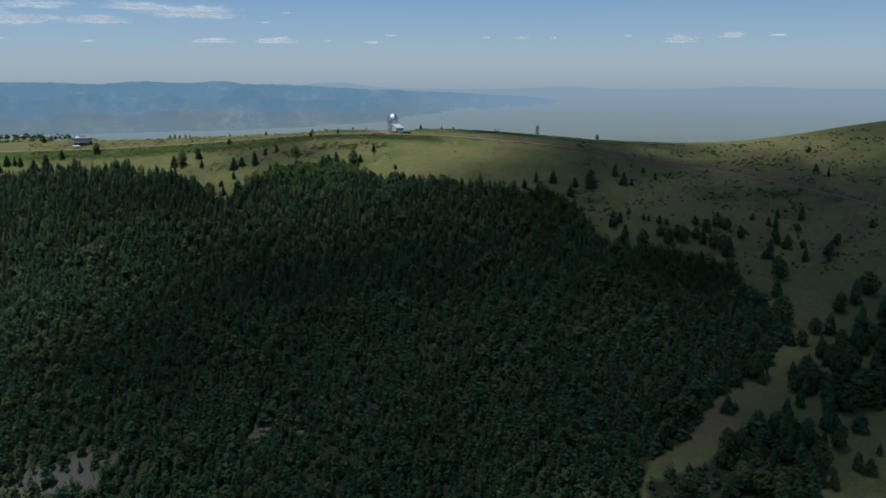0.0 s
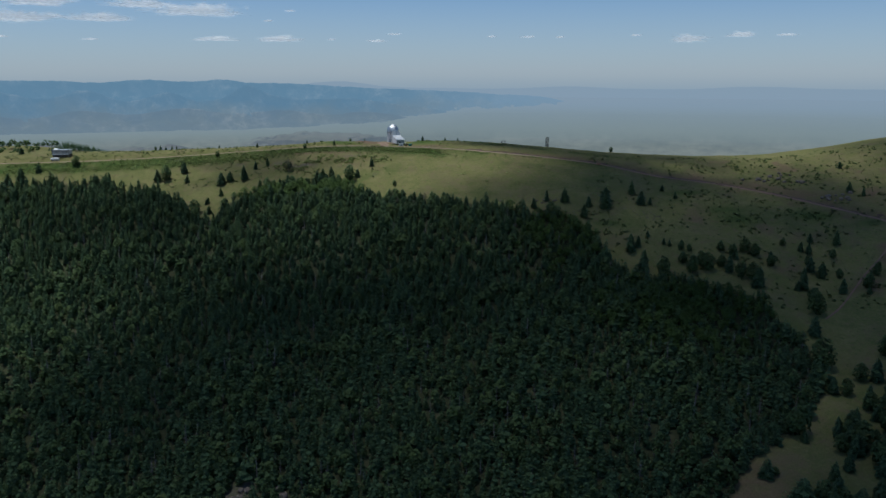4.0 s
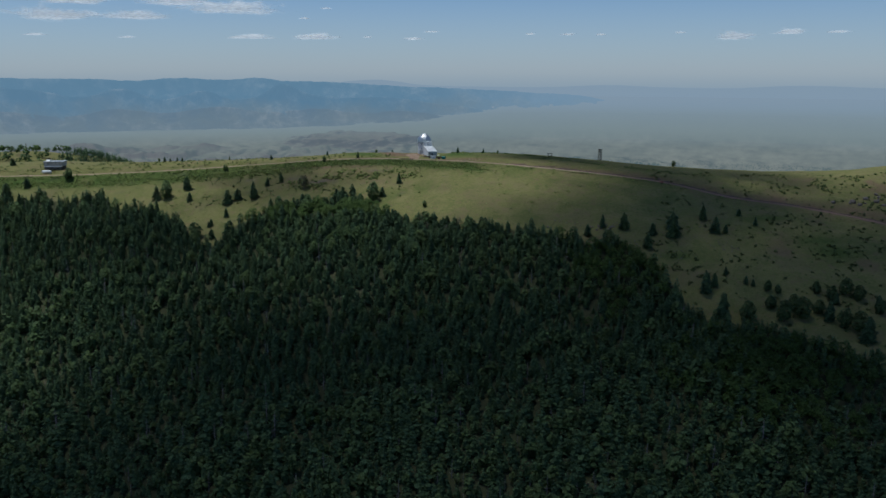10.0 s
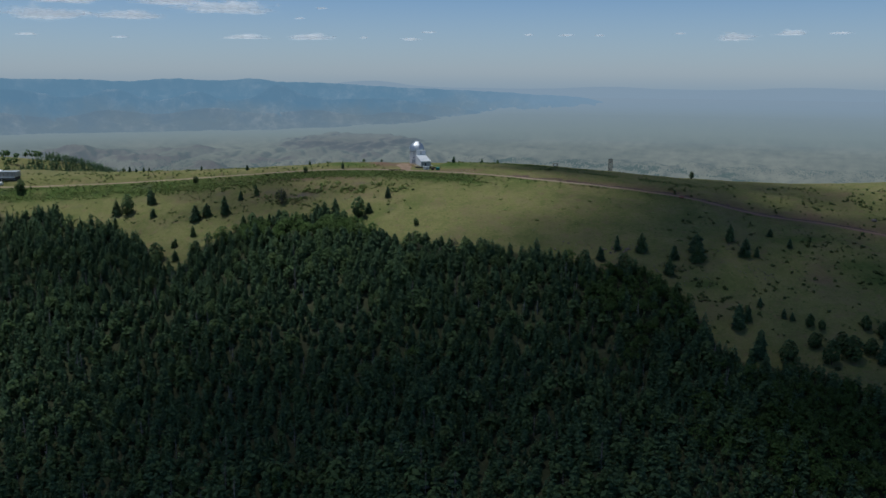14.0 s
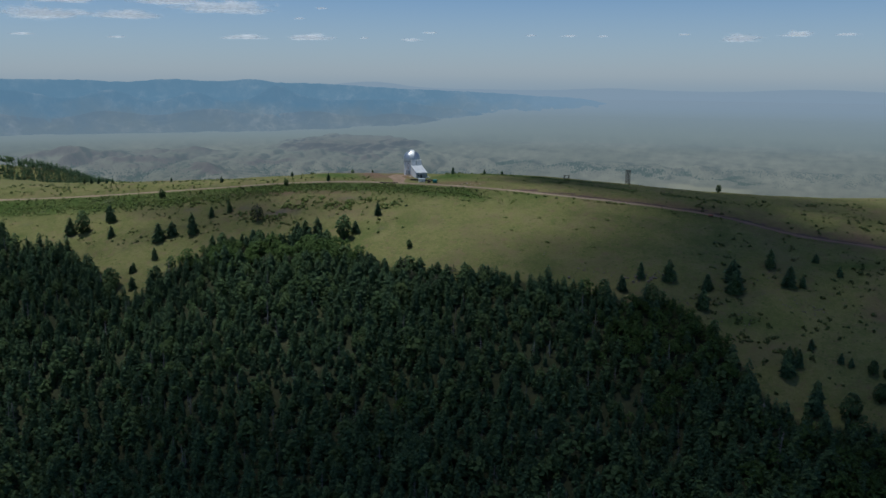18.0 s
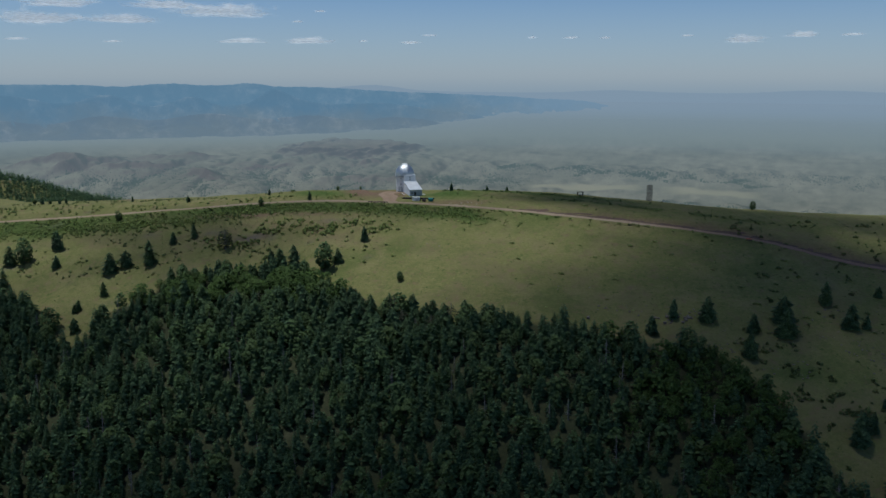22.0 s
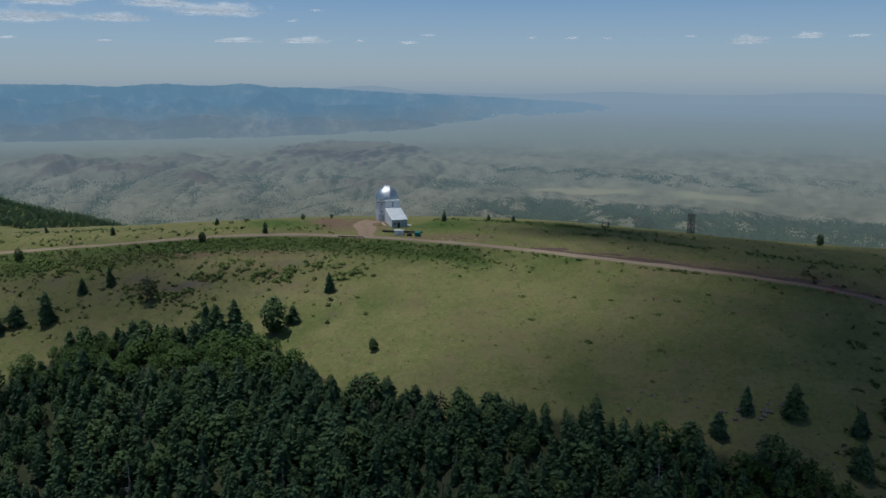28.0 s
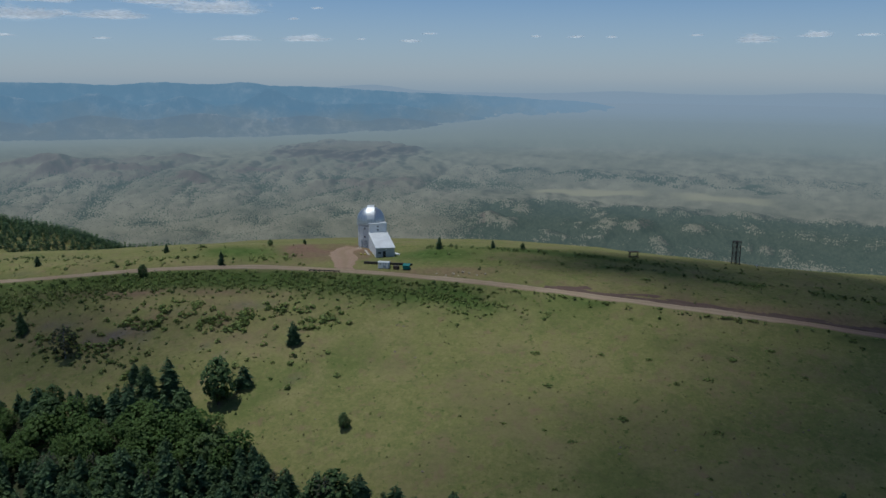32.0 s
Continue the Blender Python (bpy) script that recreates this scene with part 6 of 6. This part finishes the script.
def timber_frame(x, y):
    ob = thing("timber_frame", on_ground(x, y, 10), "low dark timber frame standing on the crest", "frame")
    for px in (-1.35, 1.35):
        for py in (-0.5, 0.5):
            part("post", box("frame_post", 0.2, 0.2, 1.9, M_WOOD, 0.02), ob, "", Matrix.Translation((px, py, 0)))
    part("top", box("frame_top", 3.3, 1.4, 0.22, M_WOOD, 0.03), ob, "", Matrix.Translation((0, 0, 1.88)))
    part("shelf", box("frame_shelf", 2.7, 0.9, 0.15, M_WOOD, 0.03), ob, "", Matrix.Translation((0, 0, 0.35)))


def road_sign(x, y, turn):
    ob = thing("trail_sign", on_ground(x, y, turn), "low red-brown board sign beside the road fork", "sign")
    for px in (-0.95, 0.95):
        part("post", box("sign_post", 0.16, 0.16, 1.0, M_WOOD, 0.02), ob, "", Matrix.Translation((px, 0, 0)))
    part("board", box("sign_board", 2.4, 0.6, 0.16, M_RED, 0.03), ob, "faded red board", pose(0, -0.1, 0.85, 28, 0, 0))
    part("base", box("sign_base", 2.1, 0.5, 0.35, M_RUST, 0.03), ob, "", Matrix.Translation((0, 0.1, 0.03)))


lattice_tower(81.5, 717.5, 8.2, 1.9)
timber_frame(45.6, 709.5)
road_sign(112.0, 652.3, -12)
mk = thing("survey_marker", on_ground(88.5, 716.5), "small white marker post base on the grass", "marker")
part("block", box("marker_block", 0.7, 0.5, 0.5, M_WHITE, 0.05), mk)
part("cap", box("marker_cap", 0.5, 0.35, 0.12, M_CONCRETE, 0.03), mk, "", Matrix.Translation((0, 0, 0.5)))


# ---- west side: long building, tank, mast on the spur ----
def lodge(x, y, turn):
    ob = thing("research_building", on_ground(x, y, turn, 0.3), "long weathered grey two-storey building with a white balcony band", "building")
    part("lower_wall", box("lower_wall", 12.4, 6.4, 2.2, M_WOOD, 0.05), ob, "dark lower storey")
    part("upper_wall", box("upper_wall", 12.8, 7.0, 3.0, M_LODGE, 0.05), ob, "grey ribbed upper storey", Matrix.Translation((0, 0, 2.4)))
    part("balcony", box("balcony", 11.6, 1.0, 0.55, M_WHITE, 0.04), ob, "white balcony band", Matrix.Translation((0, -3.9, 2.0)))
    part("roof", box("lodge_roof", 13.4, 7.6, 0.25, M_GREY, 0.05), ob, "pale flat metal roof", Matrix.Translation((0, 0, 5.4)))
    part("gable", prism("gable", [(-2.0, 5.66), (0, 6.6), (2.0, 5.66)], -5.4, -3.0, M_ROOF), ob, "small pitched roof")
    for k in range(15):
        part("batten", bar_mesh("batten", (-6.2 + k * 0.886, -3.56, 2.5), (-6.2 + k * 0.886, -3.56, 5.3), 0.14, M_LODGE if k % 3 else M_WOOD), ob)
    for k in range(6):
        window(ob, -5.0 + k * 2.0, -3.26, 0.6, 1.1, 0.9)
    for s in (-1, 1):
        part("railing", bar_mesh("railing", (-5.7, -4.35, 2.75 + 0.2 * s), (5.7, -4.35, 2.75 + 0.2 * s), 0.06, M_GREY), ob)


def tank(x, y, turn):
    ob = thing("storage_tank", on_ground(x, y, turn), "white horizontal storage tank on cradles", "tank")
    v, f = lathe([(0.05, -3.2), (0.7, -3.1), (1.0, -2.8), (1.0, 2.8), (0.7, 3.1), (0.05, 3.2)], 20)
    part("shell", mesh_from("shell", v, f, M_WHITE, True), ob, "", pose(0, 0, 1.45, 0, 90, 0))
    for px in (-1.8, 1.8):
        part("cradle", box("cradle", 0.4, 1.6, 0.75, M_CONCRETE, 0.04), ob, "", Matrix.Translation((px, 0, 0)))
    part("hatch", box("hatch", 0.5, 0.5, 0.35, M_GREY, 0.05), ob, "", Matrix.Translation((0, 0, 2.4)))


def mast(x, y, h):
    ob = thing("radio_mast", on_ground(x, y), "thin dark radio mast on the spur", "mast")
    c = [(0.5 * math.cos(a), 0.5 * math.sin(a)) for a in (0.5, 2.6, 4.7)]
    for px, py in c:
        part("leg", bar_mesh("mast_leg", (px, py, 0), (px * 0.6, py * 0.6, h), 0.2, M_RUST), ob)
    for k in range(7):
        z = h * k / 7
        for i in range(3):
            part("brace", bar_mesh("mast_brace", (*c[i], z), (*c[(i + 1) % 3], z + h / 7), 0.12, M_RUST), ob)
    hut = thing("hut", on_ground(x + 7, y - 2), "small pale hut beside the mast", "hut")
    part("body", box("hut_body", 4, 3, 2.4, M_WHITE, 0.04), hut)
    part("roof", prism("hut_roof", [(-1.8, 2.4), (0, 3.1), (1.8, 2.4)], -2.3, 2.3, M_ROOF), hut)


def ribbed(name, c):
    m = Mat(name, 0.6, 0.2, 0.3)
    n, s = m.noise(0.5, 4), m.noise(2.0, 2, 0.5, (3, 3, 0.1))
    m.color(m.mix(m.ramp(n, 0.35, 0.7), c, tuple(v * 0.7 for v in c)))
    return m.bump(s, 0.4, 0.05).m


M_LODGE = ribbed("grey_ribbed_siding", (0.42, 0.415, 0.40))
lodge(-296, 682, 6)
tank(-299, 675.5, 4)
mast(-530, 1060, 17)
